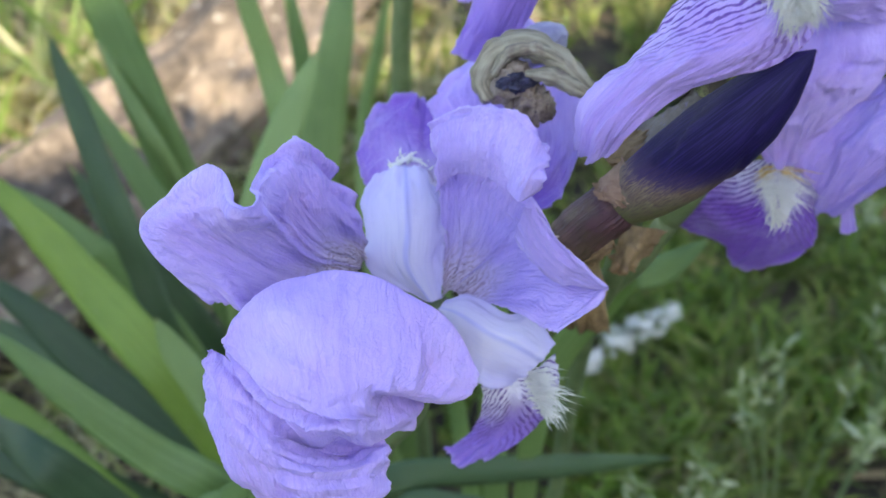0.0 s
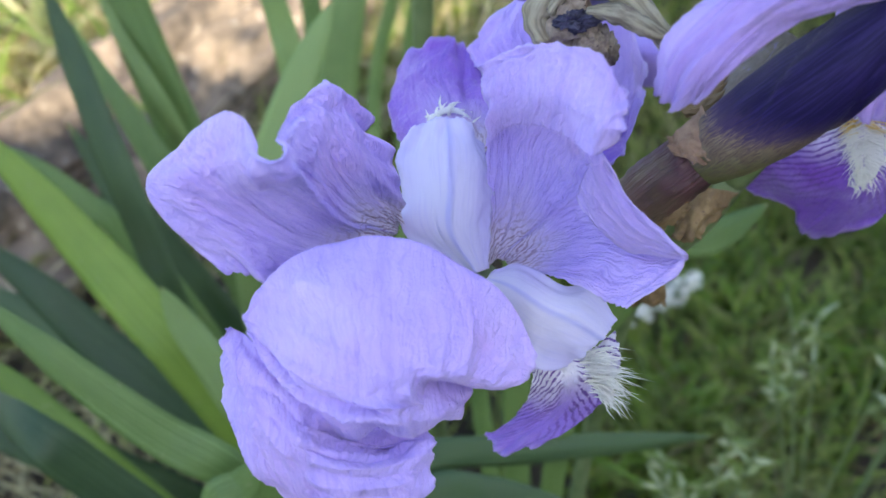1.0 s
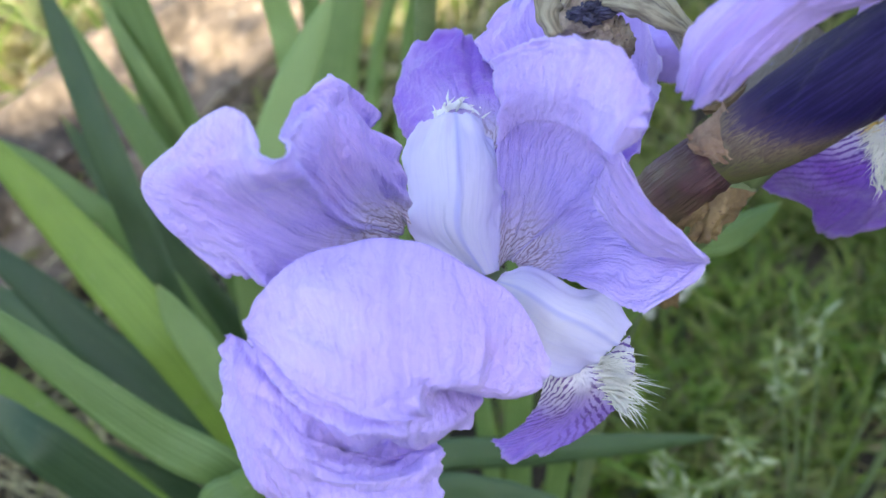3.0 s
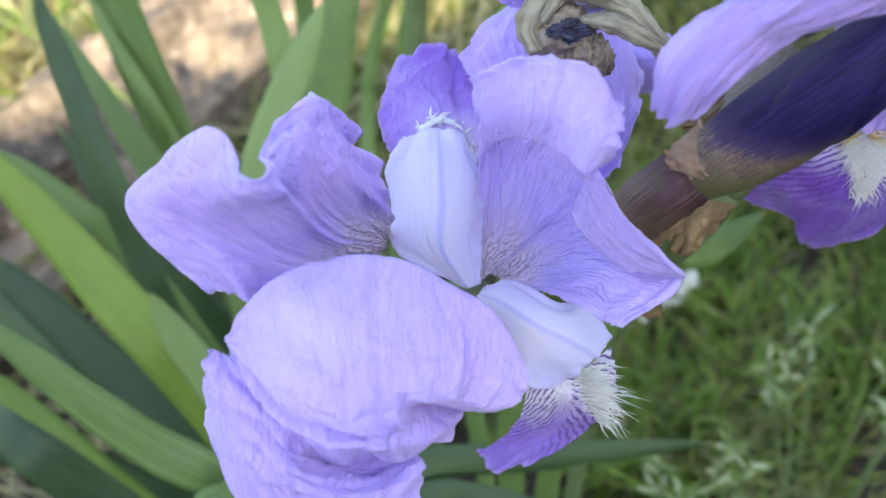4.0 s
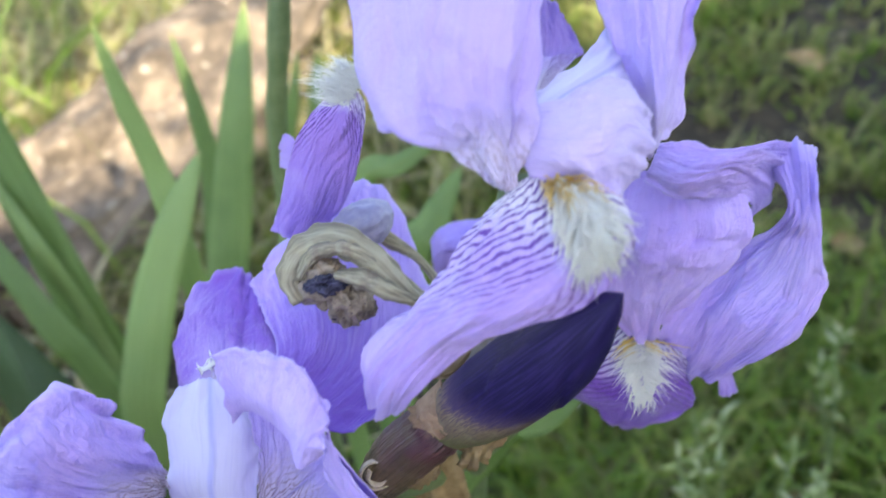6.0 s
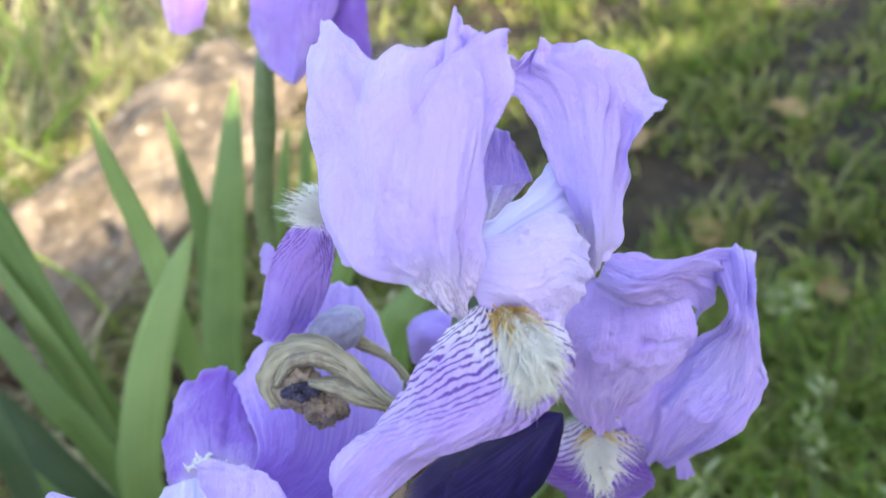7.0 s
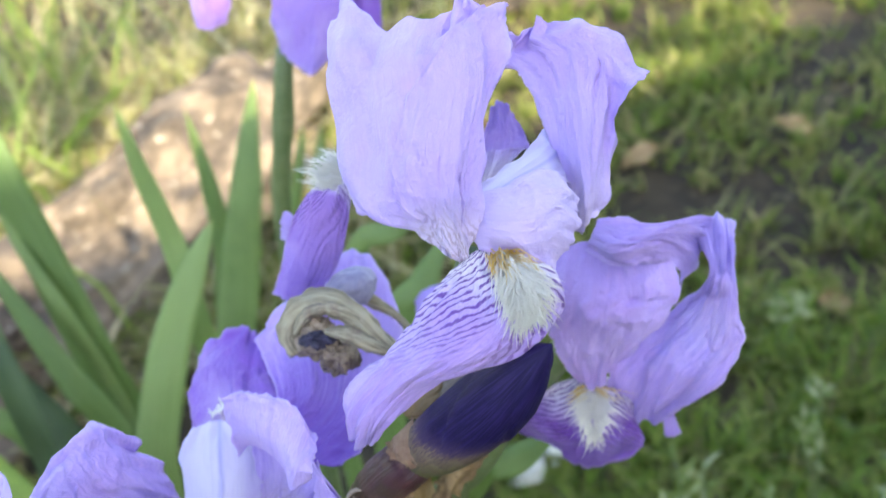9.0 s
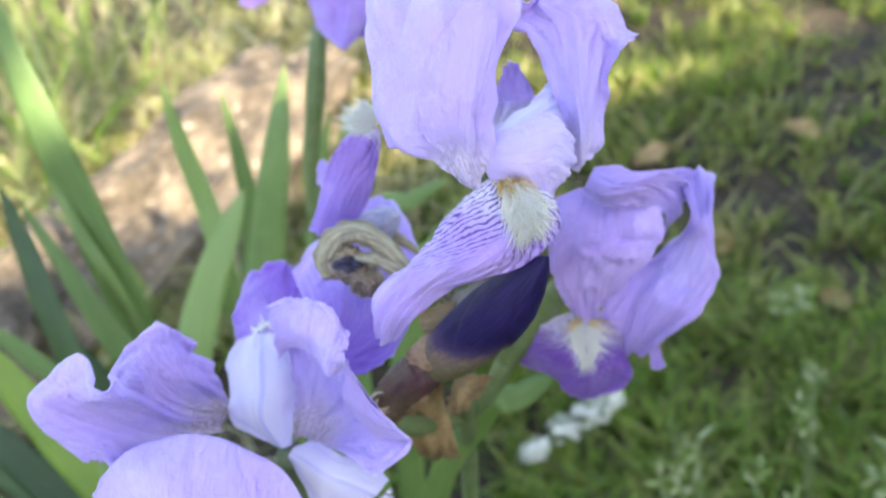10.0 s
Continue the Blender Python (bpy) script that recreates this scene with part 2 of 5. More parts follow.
def bract_material():
    m = Mat("bract_skin")
    uv = m.add("TexCoord").outputs["UV"]
    pos = m.add("TexCoord").outputs["Object"]
    v = m.add("SeparateXYZ", Vector=uv).outputs[1]
    lines = m.noise(m.stretched(uv, 60, 2.5), 1.0, 3)
    blot = m.noise(pos, 150.0, 4, 0.6)
    olive = m.mix(m.smooth(blot, 0.36, 0.64), (0.135, 0.095, 0.055), (0.310, 0.215, 0.130))
    plum = m.mix(m.smooth(blot, 0.40, 0.70), (0.065, 0.018, 0.032), (0.150, 0.070, 0.070))
    colour = m.mix(m.smooth(m.math("ADD", v, m.math("MULTIPLY", m.math("SUBTRACT", blot, 0.5), 1.0)), 0.30, 0.70), olive, plum)
    colour = m.mix(m.math("MULTIPLY", m.smooth(lines, 0.52, 0.66), 0.35), colour, (0.06, 0.035, 0.035))
    m.bump(m.math("ADD", lines, m.math("MULTIPLY", blot, 0.6)), 0.8, 0.0012)
    m.glow_through(colour, 0.15)
    return m.done(colour, 0.34)


M_BRACT = bract_material()
M_STYLE, M_BEARD, M_BUD = style_material(), beard_material(), bud_material()
M_LEAF = leaf_material("iris_leaf", (0.108, 0.190, 0.064), (0.210, 0.312, 0.118))
M_LEAF_OLD = leaf_material("iris_leaf_yellowing", (0.110, 0.200, 0.035), (0.200, 0.310, 0.060))
# Darker bluish copy of the leaf: shade among the leaves put into the colour.
M_LEAF_SHADED = leaf_material("iris_leaf_shaded", (0.026, 0.060, 0.033), (0.072, 0.126, 0.062))
M_LEAF_PALE = leaf_material("iris_leaf_pale", (0.150, 0.240, 0.090), (0.255, 0.365, 0.145))
M_STEM = plain_material("stem_green", (0.10, 0.15, 0.06), (0.16, 0.21, 0.10), 80, 0.5, 0.2, 0.1)
M_PAPER = plain_material("papery_bract", (0.180, 0.115, 0.060), (0.390, 0.270, 0.140), 70, 0.6, 0.7, 0.2, (0.09, 0.045, 0.04), (0.60, 0.76))


def withered_material():
    m = Mat("withered_petal")
    uv = m.add("TexCoord").outputs["UV"]
    pos = m.add("TexCoord").outputs["Object"]
    lines = m.noise(m.stretched(uv, 9, 2.2), 1.0, 4, 0.6)
    blot = m.noise(pos, 150.0, 4, 0.6)
    colour = m.mix(m.smooth(lines, 0.38, 0.62), (0.20, 0.170, 0.120), (0.43, 0.39, 0.28))
    colour = m.mix(m.math("MULTIPLY", m.smooth(blot, 0.52, 0.68), 0.6), colour, (0.17, 0.11, 0.09))
    m.bump(m.math("ADD", lines, m.math("MULTIPLY", blot, 0.5)), 0.6, 0.0010)
    m.glow_through(colour, 0.08)
    return m.done(colour, 0.65)


M_SHIELD = plain_material("shield_bract", (0.20, 0.16, 0.12), (0.34, 0.29, 0.25), 80, 0.6, 0.6, 0.25, (0.30, 0.25, 0.36), (0.56, 0.70))
M_FLAP = plain_material("dry_flap", (0.27, 0.165, 0.110), (0.42, 0.285, 0.195), 90, 0.6, 0.6, 0.25)
M_OLIVE = blade_material("olive_grass", [(0.20, 0.25, 0.05), (0.28, 0.32, 0.08), (0.35, 0.35, 0.12), (0.14, 0.20, 0.035), (0.40, 0.36, 0.16)], 0.45, 0.3)
M_LONG = blade_material("long_grass", [(0.16, 0.26, 0.05), (0.21, 0.30, 0.075), (0.30, 0.34, 0.14), (0.40, 0.37, 0.21)], 0.35)
M_DRY = withered_material()
M_DRY_DARK = plain_material("withered_head", (0.15, 0.115, 0.095), (0.44, 0.365, 0.29), 110, 0.75, 0.5, 0.0, (0.035, 0.025, 0.055), (0.60, 0.68))
M_INK = plain_material("inky_petal", (0.012, 0.012, 0.040), (0.07, 0.07, 0.13), 330, 0.5, 0.8)
M_FADED = plain_material("faded_lilac", (0.27, 0.26, 0.42), (0.38, 0.37, 0.50), 120, 0.6, 0.5, 0.1)
M_CREAM = plain_material("cream_curl", (0.42, 0.33, 0.23), (0.60, 0.51, 0.39), 160, 0.6, 0.3)
M_ROCK = plain_material("brown_stone", (0.048, 0.038, 0.031), (0.200, 0.156, 0.120), 14, 0.92, 1.0, 0.0, (0.40, 0.37, 0.33), (0.64, 0.70))
M_SOIL = plain_material("dark_soil", (0.016, 0.012, 0.007), (0.050, 0.036, 0.020), 14, 0.95, 1.0, 0.0, (0.17, 0.13, 0.08), (0.62, 0.76))
M_GRASS = blade_material("green_grass", [(0.125, 0.245, 0.018), (0.175, 0.320, 0.030), (0.245, 0.370, 0.045), (0.25, 0.33, 0.06), (0.050, 0.100, 0.014), (0.095, 0.190, 0.020), (0.33, 0.38, 0.10), (0.17, 0.125, 0.065)], 0.48, 0.28)
M_STRAW = blade_material("dry_grass", [(0.50, 0.43, 0.24), (0.60, 0.53, 0.32), (0.36, 0.29, 0.15), (0.34, 0.39, 0.10), (0.66, 0.61, 0.42), (0.20, 0.15, 0.09), (0.16, 0.12, 0.07)], 0.4)
M_LITTER = blade_material("leaf_litter", [(0.17, 0.105, 0.055), (0.28, 0.19, 0.10), (0.11, 0.07, 0.04), (0.42, 0.33, 0.19), (0.20, 0.13, 0.07)], 0.15)
M_WEED = blade_material("grey_weed", [(0.24, 0.31, 0.14), (0.33, 0.40, 0.22), (0.42, 0.47, 0.31), (0.13, 0.20, 0.06)], 0.3)
M_WHITE = plain_material("white_floret", (0.55, 0.57, 0.53), (0.72, 0.73, 0.70), 90, 0.6, 0.2, 0.2)
M_DEAD = plain_material("dead_leaf", (0.30, 0.17, 0.07), (0.52, 0.36, 0.19), 40, 0.7, 0.6, 0.25, (0.22, 0.12, 0.06), (0.6, 0.72))
M_PLASTER = plain_material("pale_plaster", (0.62, 0.58, 0.50), (0.70, 0.66, 0.58), 3, 0.9, 0.3)
M_BARK = plain_material("bark", (0.10, 0.075, 0.055), (0.19, 0.15, 0.115), 30, 0.9, 1.0)
M_ROOF = plain_material("roof_tiles", (0.16, 0.08, 0.06), (0.24, 0.13, 0.09), 6, 0.8, 0.8)

PETALS = {}


def petal_look(dark=0.0, haft=0.0, pale=0.0, mid=0.5, claw=1, vein=1, stripes=138, root=0):
    key = (dark, haft, pale, mid, claw, vein, stripes, root)
    if key not in PETALS:
        PETALS[key] = petal_material("iris_petal", dark, haft, pale, mid, claw, vein, stripes, root)
    return PETALS[key]


# ---- shapes ----
def mesh_object(name, verts, faces, material, parent=None, label="", uvs=None, smooth=True):
    me = bpy.data.meshes.new(name)
    me.from_pydata([tuple(p) for p in verts], [], faces)
    if uvs is not None:
        layer = me.uv_layers.new(name="UVMap")
        idx = np.empty(len(me.loops), dtype=np.int32)
        me.loops.foreach_get("vertex_index", idx)
        layer.data.foreach_set("uv", np.asarray(uvs, dtype=np.float32)[idx].ravel())
    if smooth:
        me.polygons.foreach_set("use_smooth", [True] * len(me.polygons))
    me.materials.append(material)
    me.update()
    ob = new(name, me)
    if parent is not None:
        ob.parent = parent
    if label:
        tagged(ob, label)
    return ob


def thing(name, place, label, category, group=""):
    ob = new(name)
    ob.location = place
    ob.empty_display_size = 0.02
    return tagged(ob, label, category, group)


def spline(points, n):
    """Points along a smooth curve through the given ones (Catmull-Rom)."""
    p = np.asarray(points, float)
    p = np.concatenate([2 * p[:1] - p[1:2], p, 2 * p[-1:] - p[-2:-1]])
    out = []
    for s in np.linspace(0, len(p) - 3 - 1e-9, n):
        i, f = int(s), s - int(s)
        a, b, c, d = p[i:i + 4]
        out.append(0.5 * (2 * b + (c - a) * f + (2 * a - 5 * b + 4 * c - d) * f * f + (3 * b - a - 3 * c + d) * f ** 3))
    return np.array(out)


def grid_faces(nv, nu):
    i = (np.arange(nv - 1)[:, None] * nu + np.arange(nu - 1)[None]).ravel()
    return np.stack([i, i + 1, i + nu + 1, i + nu], 1).tolist()


def noise2(a, b, seed):
    return noise.noise(Vector((a, b, seed * 7.31)))


SEED = [0]


def rib(*points):
    """One cross-section of a petal, from edge to edge, in half millimetres from the flower's throat."""
    return [Vector(p) / 2000 for p in points]


def loft(name, parent, ribs, material, ruffle=0.5, wrinkle=0.5, flip=False, thick=0.00035, label="", folds=(), crumple=0.5):
    """A thin petal through its ribs, with crumpled veins, a wavy frayed edge and real thickness."""
    SEED[0] += 1
    seed = SEED[0]
    k = 16
    nu, nv = (len(ribs[0]) - 1) * k + 1, (len(ribs) - 1) * k + 1
    across = np.array([spline(r, nu) for r in ribs])
    g = np.stack([spline(across[:, j], nv) for j in range(nu)], 1)
    du, dv = np.gradient(g, axis=1), np.gradient(g, axis=0)
    nrm = np.cross(du, dv)
    nrm /= np.linalg.norm(nrm, axis=2, keepdims=True) + 1e-12
    uu, vv = np.meshgrid(np.linspace(0, 1, nu), np.linspace(0, 1, nv))
    root = 1 - vv if flip else vv
    wide = max(np.linalg.norm(g[nv // 2, -1] - g[nv // 2, 0]), np.linalg.norm(g[-1, nu // 2] - g[0, nu // 2]))
    wide = min(wide, 1.3 * np.linalg.norm(np.diff(g[nv // 2], axis=0), axis=1).sum())
    disp = np.zeros((nv, nu))
    fray = np.zeros((nv, nu))
    for i in range(nv):
        for j in range(nu):
            u, v = uu[i, j], root[i, j]
            rim = max(abs(2 * u - 1), v if not flip else max(v, 1 - v))
            wave = math.sin(u * 19 + 3 * noise2(u * 3, v * 3, seed)) * 0.5 + noise2(u * 9, v * 7, seed + 3)
            disp[i, j] = wave * ruffle * max(0, rim - 0.6) / 0.4 * 0.0024
            crease = noise2(u * 15 + 2 * noise2(u * 4, v * 4, seed + 5), v * 2.2, seed + 1)
            fine = noise2(u * 30 + 3 * noise2(u * 6, v * 6, seed + 6), v * 5, seed + 7)
            disp[i, j] += wrinkle * (crease * 0.00018 + fine * 0.00012 - abs(noise2(u * 5, v * 4, seed + 2)) * 0.0016) * min(1, wide / 0.04)
            soft = 1 - abs(noise2(u * 6.5 + 1.5 * noise2(u * 3, v * 3, seed + 14), v * 4.5 + 1.5 * noise2(u * 4, v * 2, seed + 15), seed + 13))
            disp[i, j] += 0.0015 * crumple * (soft ** 4 - 0.4) * min(1, wide / 0.04)
            crimp = 1 - abs(noise2(u * 17 + 2 * noise2(u * 5, v * 5, seed + 17), v * 10 + 2 * noise2(u * 6, v * 4, seed + 18), seed + 16))
            disp[i, j] += 0.00030 * (0.30 + crumple) * crimp ** 3 * min(1, wide / 0.04)
            fray[i, j] = noise2(u * 60, v * 60, seed + 9) * 0.5 + noise2(u * 21, v * 21, seed + 8)
    for u0, v0, u1, v1, w, deep in folds:
        du_, dv_ = u1 - u0, v1 - v0
        s = np.clip(((uu - u0) * du_ + (vv - v0) * dv_) / (du_ * du_ + dv_ * dv_), 0, 1)
        bend = 0.025 * np.sin(s * 5 + seed)
        far = np.hypot(uu - u0 - s * du_ - bend * dv_, vv - v0 - s * dv_ + bend * du_)
        disp += deep * 0.001 * np.exp(-far / w) * np.minimum(1, np.minimum(s, 1.02 - s) * 6 + 0.15)
    pleat = random.Random(seed)
    auto = []
    for _ in range(int(26 * wrinkle * min(1, wide / 0.04))):
        u0, v0 = pleat.uniform(0.02, 0.98), pleat.uniform(0.0, 0.75)
        size = pleat.uniform(0.15, 0.45)
        sway = (u0 - 0.5) * 0.4 * size + pleat.gauss(0, 0.04)
        auto.append((u0, v0, u0 + sway, v0 + size, pleat.uniform(0.010, 0.026), pleat.choice((-1, 1)) * pleat.uniform(0.2, 0.75)))
    for u0, v0, u1, v1, w, deep in auto:
        if flip:
            v0, v1 = 1 - v0, 1 - v1
        du_, dv_ = u1 - u0, v1 - v0
        s = np.clip(((uu - u0) * du_ + (vv - v0) * dv_) / (du_ * du_ + dv_ * dv_), 0, 1)
        far = np.hypot(uu - u0 - s * du_, vv - v0 - s * dv_)
        disp += deep * 0.001 * np.exp(-(far / w)) * np.sin(np.clip(s, 0.02, 0.98) * math.pi)
    g = g + nrm * disp[..., None]
    outward = np.zeros_like(g)
    outward[:, 0], outward[:, -1] = -du[:, 0], du[:, -1]
    outward[-1] += dv[-1]
    outward[0] -= dv[0] if flip else 0
    outward /= np.linalg.norm(outward, axis=2, keepdims=True) + 1e-12
    g = g + outward * fray[..., None] * 0.0007 * min(1, wide / 0.04)
    back = (g - nrm * thick).reshape(-1, 3)
    front = g.reshape(-1, 3)
    n = nv * nu
    faces = grid_faces(nv, nu)
    faces += [[a + n for a in reversed(f)] for f in faces]
    loop = [j for j in range(nu)] + [i * nu + nu - 1 for i in range(1, nv)] + [(nv - 1) * nu + j for j in range(nu - 2, -1, -1)] + [i * nu for i in range(nv - 2, 0, -1)]
    faces += [[b, a, a + n, b + n] for a, b in zip(loop, loop[1:] + loop[:1])]
    uv = np.stack([uu.ravel(), root.ravel()], 1)
    return mesh_object(name, np.concatenate([front, back]), faces, material, parent, label, np.concatenate([uv, uv]))


def standard(flower, ribs, ruffle=0.5, dark=0.0, flip=False, folds=(), claw=1, vein=1, wrinkle=0.5, crumple=0.5):
    return loft("standard", flower, ribs, petal_look(dark, claw=claw, vein=vein), ruffle, wrinkle, flip, folds=folds, crumple=crumple, label="upright lilac petal" if not dark else "violet inner petal")


def fall(flower, ribs, ruffle=0.5, dark=0.0, haft=0.0, flip=False, folds=(), mid=0.5, claw=1, stripes=135, vein=0.6, root=0):
    return loft("fall", flower, ribs, petal_look(dark, haft, 0.0, mid, claw, vein, stripes, root), ruffle, 0.25, flip, folds=folds, label="drooping violet petal with white striped throat" if haft else "drooping violet petal")


def style(flower, ribs, ruffle=0.5, crest=0, lilac=0, folds=()):
    return loft("style_arm", flower, ribs, petal_look(0.20, 0.0, 0.0, claw=0, vein=.35) if lilac else petal_look(0.0, 0.0, 0.45, claw=0, vein=.35) if crest else M_STYLE, ruffle, 0.12, folds=folds, crumple=0.5 if lilac else 0.35 if crest else 0.05, label="pale blue-white style arm")


def beard(parent, roots, ends, n, seed, throat=0.3, thick=0.00021):
    """A brush of soft white hairs fanning from a line of roots."""
    rnd = random.Random(seed)
    a, b = spline([Vector(p) / 2000 for p in roots], 40), spline([Vector(p) / 2000 for p in ends], 40)
    verts, faces, uvs = [], [], []
    for i in range(0, 40, 3):
        for f in (0.0, 0.28, 0.5):
            verts.append(Vector(a[i]) + (Vector(b[i]) - Vector(a[i])) * f * (1 + 0.12 * rnd.uniform(-1, 1)) + Vector((0, -0.0002, 0.0003)))
            uvs.append((0.5, throat + i / 39))
    faces += grid_faces(14, 3)
    for _ in range(n * 2):
        s = rnd.random()
        i = int(s * 39)
        lean = Vector([rnd.gauss(0, 0.0011) for _ in range(3)])
        p0 = Vector(a[i]) + Vector([rnd.gauss(0, 0.0008) for _ in range(3)])
        p2 = p0 + (Vector(b[i]) + lean - p0) * rnd.choice((rnd.uniform(0.25, 0.7), rnd.uniform(0.6, 1.08)))
        p1 = (p0 + p2) / 2 + Vector([rnd.gauss(0, 0.0007) for _ in range(3)]) + Vector((0, 0, 0.0009))
        way = (p2 - p0).normalized()
        side = way.cross(Vector((0.3, 0.2, 1))).normalized()
        up = way.cross(side)
        base = len(verts)
        for p, r in ((p0, thick), (p1, thick * 0.9)):
            for ang in (0, 2.09, 4.19):
                verts.append(p + (side * math.cos(ang) + up * math.sin(ang)) * r)
                uvs.append((0.5, throat + s))
        verts.append(p2)
        uvs.append((0.5, throat + s))
        for c in range(3):
            d = (c + 1) % 3
            faces += [(base + c, base + d, base + 3 + d, base + 3 + c), (base + 3 + c, base + 3 + d, base + 6)]
    return mesh_object("beard", verts, faces, M_BEARD, parent, "brush of white hairs", uvs)


def tube(name, points, radii, material, parent=None, label="", sides=10, lump=0.0, n=None, seed=1):
    """A round stem along a smooth curve, tapering from radius to radius, closed at both ends."""
    n = n or max(10, 6 * len(points))
    path = spline(points, n)
    rad = np.interp(np.linspace(0, 1, n), np.linspace(0, 1, len(radii)), radii)
    tang = np.gradient(path, axis=0)
    side = Vector((0.31, 0.9, 0.22))
    verts, faces, uvs = [], [], []
    for i in range(n):
        t = Vector(tang[i]).normalized()
        side = (side - t * side.dot(t)).normalized()
        up = t.cross(side)
        for c in range(sides):
            a = 2 * math.pi * c / sides
            d = side * math.cos(a) + up * math.sin(a)
            r = rad[i] * (1 + lump * noise.noise(Vector((math.cos(a) * 1.6, math.sin(a) * 1.6, i * 0.35 + seed * 11))))
            verts.append(Vector(path[i]) + d * r)
            uvs.append((c / sides, i / (n - 1)))
    for i in range(n - 1):
        for c in range(sides):
            d = (c + 1) % sides
            faces.append((i * sides + c, i * sides + d, (i + 1) * sides + d, (i + 1) * sides + c))
    faces += [tuple(reversed(range(sides))), tuple(range((n - 1) * sides, n * sides))]
    return mesh_object(name, verts, faces, material, parent, label, uvs)


def blob(name, place, size, material, parent=None, label="", rough=0.3, scale=1.0, detail=4, seed=1, turn=None, fold=0.0):
    """A lump: an icosphere pushed in and out by noise, with optional sharp folds."""
    bm = bmesh.new()
    bmesh.ops.create_icosphere(bm, subdivisions=detail, radius=1.0)
    off = Vector((seed * 5.1, seed * 3.3, seed * 1.7))
    for vert in bm.verts:
        p = vert.co.copy()
        k = 1 + rough * (noise.fractal(p * scale + off, 1.0, 2.0, 4)) - fold * abs(noise.noise(p * scale * 2.2 + off))
        q = Vector((p.x * size[0], p.y * size[1], p.z * size[2])) * k
        if turn is not None:
            q = turn @ q
        vert.co = q + Vector(place)
    for f in bm.faces:
        f.smooth = True
    me = bpy.data.meshes.new(name)
    bm.to_mesh(me)
    bm.free()
    me.materials.append(material)
    ob = new(name, me)
    if parent is not None:
        ob.parent = parent
    if label:
        tagged(ob, label)
    return ob


# ---- ground ----
def rise(x, y):
    """Height of the ground."""
    near = max(0.0, 1 - (Vector((x - 0.2, y - 0.8)).length / 4.0))
    return near * (0.022 * noise.noise(Vector((x * 2.1, y * 2.1, 4.0))) + 0.010 * noise.noise(Vector((x * 9, y * 9, 1.0))))


def ground_sheet():
    lines = lambda c, r: sorted({round(c + math.copysign(abs(i / 60) ** 3.2 * r, i), 4) for i in range(-60, 61)})
    xs, ys = lines(0.2, 300), lines(0.9, 300)
    verts = [(x, y, rise(x, y)) for y in ys for x in xs]
    ob = mesh_object("ground", verts, grid_faces(len(ys), len(xs)), M_SOIL)
    return tagged(ob, "dark damp garden soil with litter between grass", "ground", kind="structure")


ground_sheet()


def boulder(place, size, turn, seed, label):
    ob = blob("boulder", (0, 0, 0), size, M_ROCK, None, "", 0.36, 1.9, 6, seed, Euler([radians(a) for a in turn]).to_matrix())
    ob.location = place
    return tagged(ob, label, "rock", "edging stones")


boulder((-0.352, 1.090, 0.066), (0.108, 0.34, 0.108), (4, 0, -32), 3, "long rounded brown boulder in sun with leaf shadows")
boulder((-0.57, 0.80, 0.045), (0.12, 0.14, 0.10), (0, 0, 20), 5, "brown boulder half in shade beside dry grass")
boulder((0.20, 1.80, 0.02), (0.16, 0.10, 0.06), (0, 0, 10), 8, "low pale brown stone in dry grass")
boulder((-0.02, 1.42, 0.015), (0.10, 0.07, 0.05), (0, 0, -20), 9, "small brown stone lying in grass")


def blades(name, material, count, spot, tall, wide, seed, label, bend=0.6):
    """Many grass blades, each a bent tapering strip, in one mesh."""
    rnd = random.Random(seed)
    verts, faces = [], []
    made = 0
    while made < count:
        got = spot(rnd)
        if got is None:
            continue
        x, y = got
        made += 1
        h, w = rnd.uniform(*tall), rnd.uniform(*wide)
        a, c = rnd.uniform(0, 2 * math.pi), rnd.uniform(0, 2 * math.pi)
        side = Vector((math.cos(a), math.sin(a), 0)) * w / 2
        lean = Vector((math.cos(c), math.sin(c), 0)) * h * bend * rnd.uniform(0.3, 1.4)
        p = Vector((x, y, rise(x, y) - 0.004))
        b = len(verts)
        for f, k in ((0, 1.0), (0.4, 0.9), (0.75, 0.6)):
            q = p + lean * f * f + Vector((0, 0, h * f * (1 - 0.25 * f * bend)))
            verts += [q - side * k, q + side * k]
        verts.append(p + lean + Vector((0, 0, h * (1 - 0.25 * bend))))
        faces += [(b, b + 1, b + 3, b + 2), (b + 2, b + 3, b + 5, b + 4), (b + 4, b + 5, b + 6)]
    ob = mesh_object(name, verts, faces, material)
    return tagged(ob, label, "grass", kind="stuff")


def wedge(rnd):
    """A spot in the stretch of ground ahead, denser close by."""
    y = 0.15 + 4.2 * rnd.random() ** 1.7
    return rnd.uniform(-0.55 - 0.35 * y, 0.75 + 0.5 * y), y


def bare(x, y):
    """True on the patches of open soil and litter."""
    return 0.7 * noise.noise(Vector((x * 9, y * 9, 5.5))) + 0.7 * noise.noise(Vector((x * 21, y * 21, 3.0))) > 0.24


def tufts(count, seed, size, keep):
    """A chooser of spots gathered into tufts; bare soil shows between them."""
    pick = random.Random(seed)
    spots = []
    while len(spots) < count:
        x, y = wedge(pick)
        if not bare(x, y) and noise.noise(Vector((x * 3.2, y * 3.2, 2.0))) + 0.5 * noise.noise(Vector((x * 9, y * 9, 5.0))) > -0.16 and (x > -0.05 - 0.1 * y or pick.random() < keep) and (x > 0.10 or y > 0.62 or pick.random() < 0.2):
            spots.append((x, y, pick.uniform(0.5, 1.5) * size))

    def spot(rnd):
        x, y, s = spots[int(rnd.random() * len(spots))]
        return x + rnd.gauss(0, s), y + rnd.gauss(0, s)
    return spot


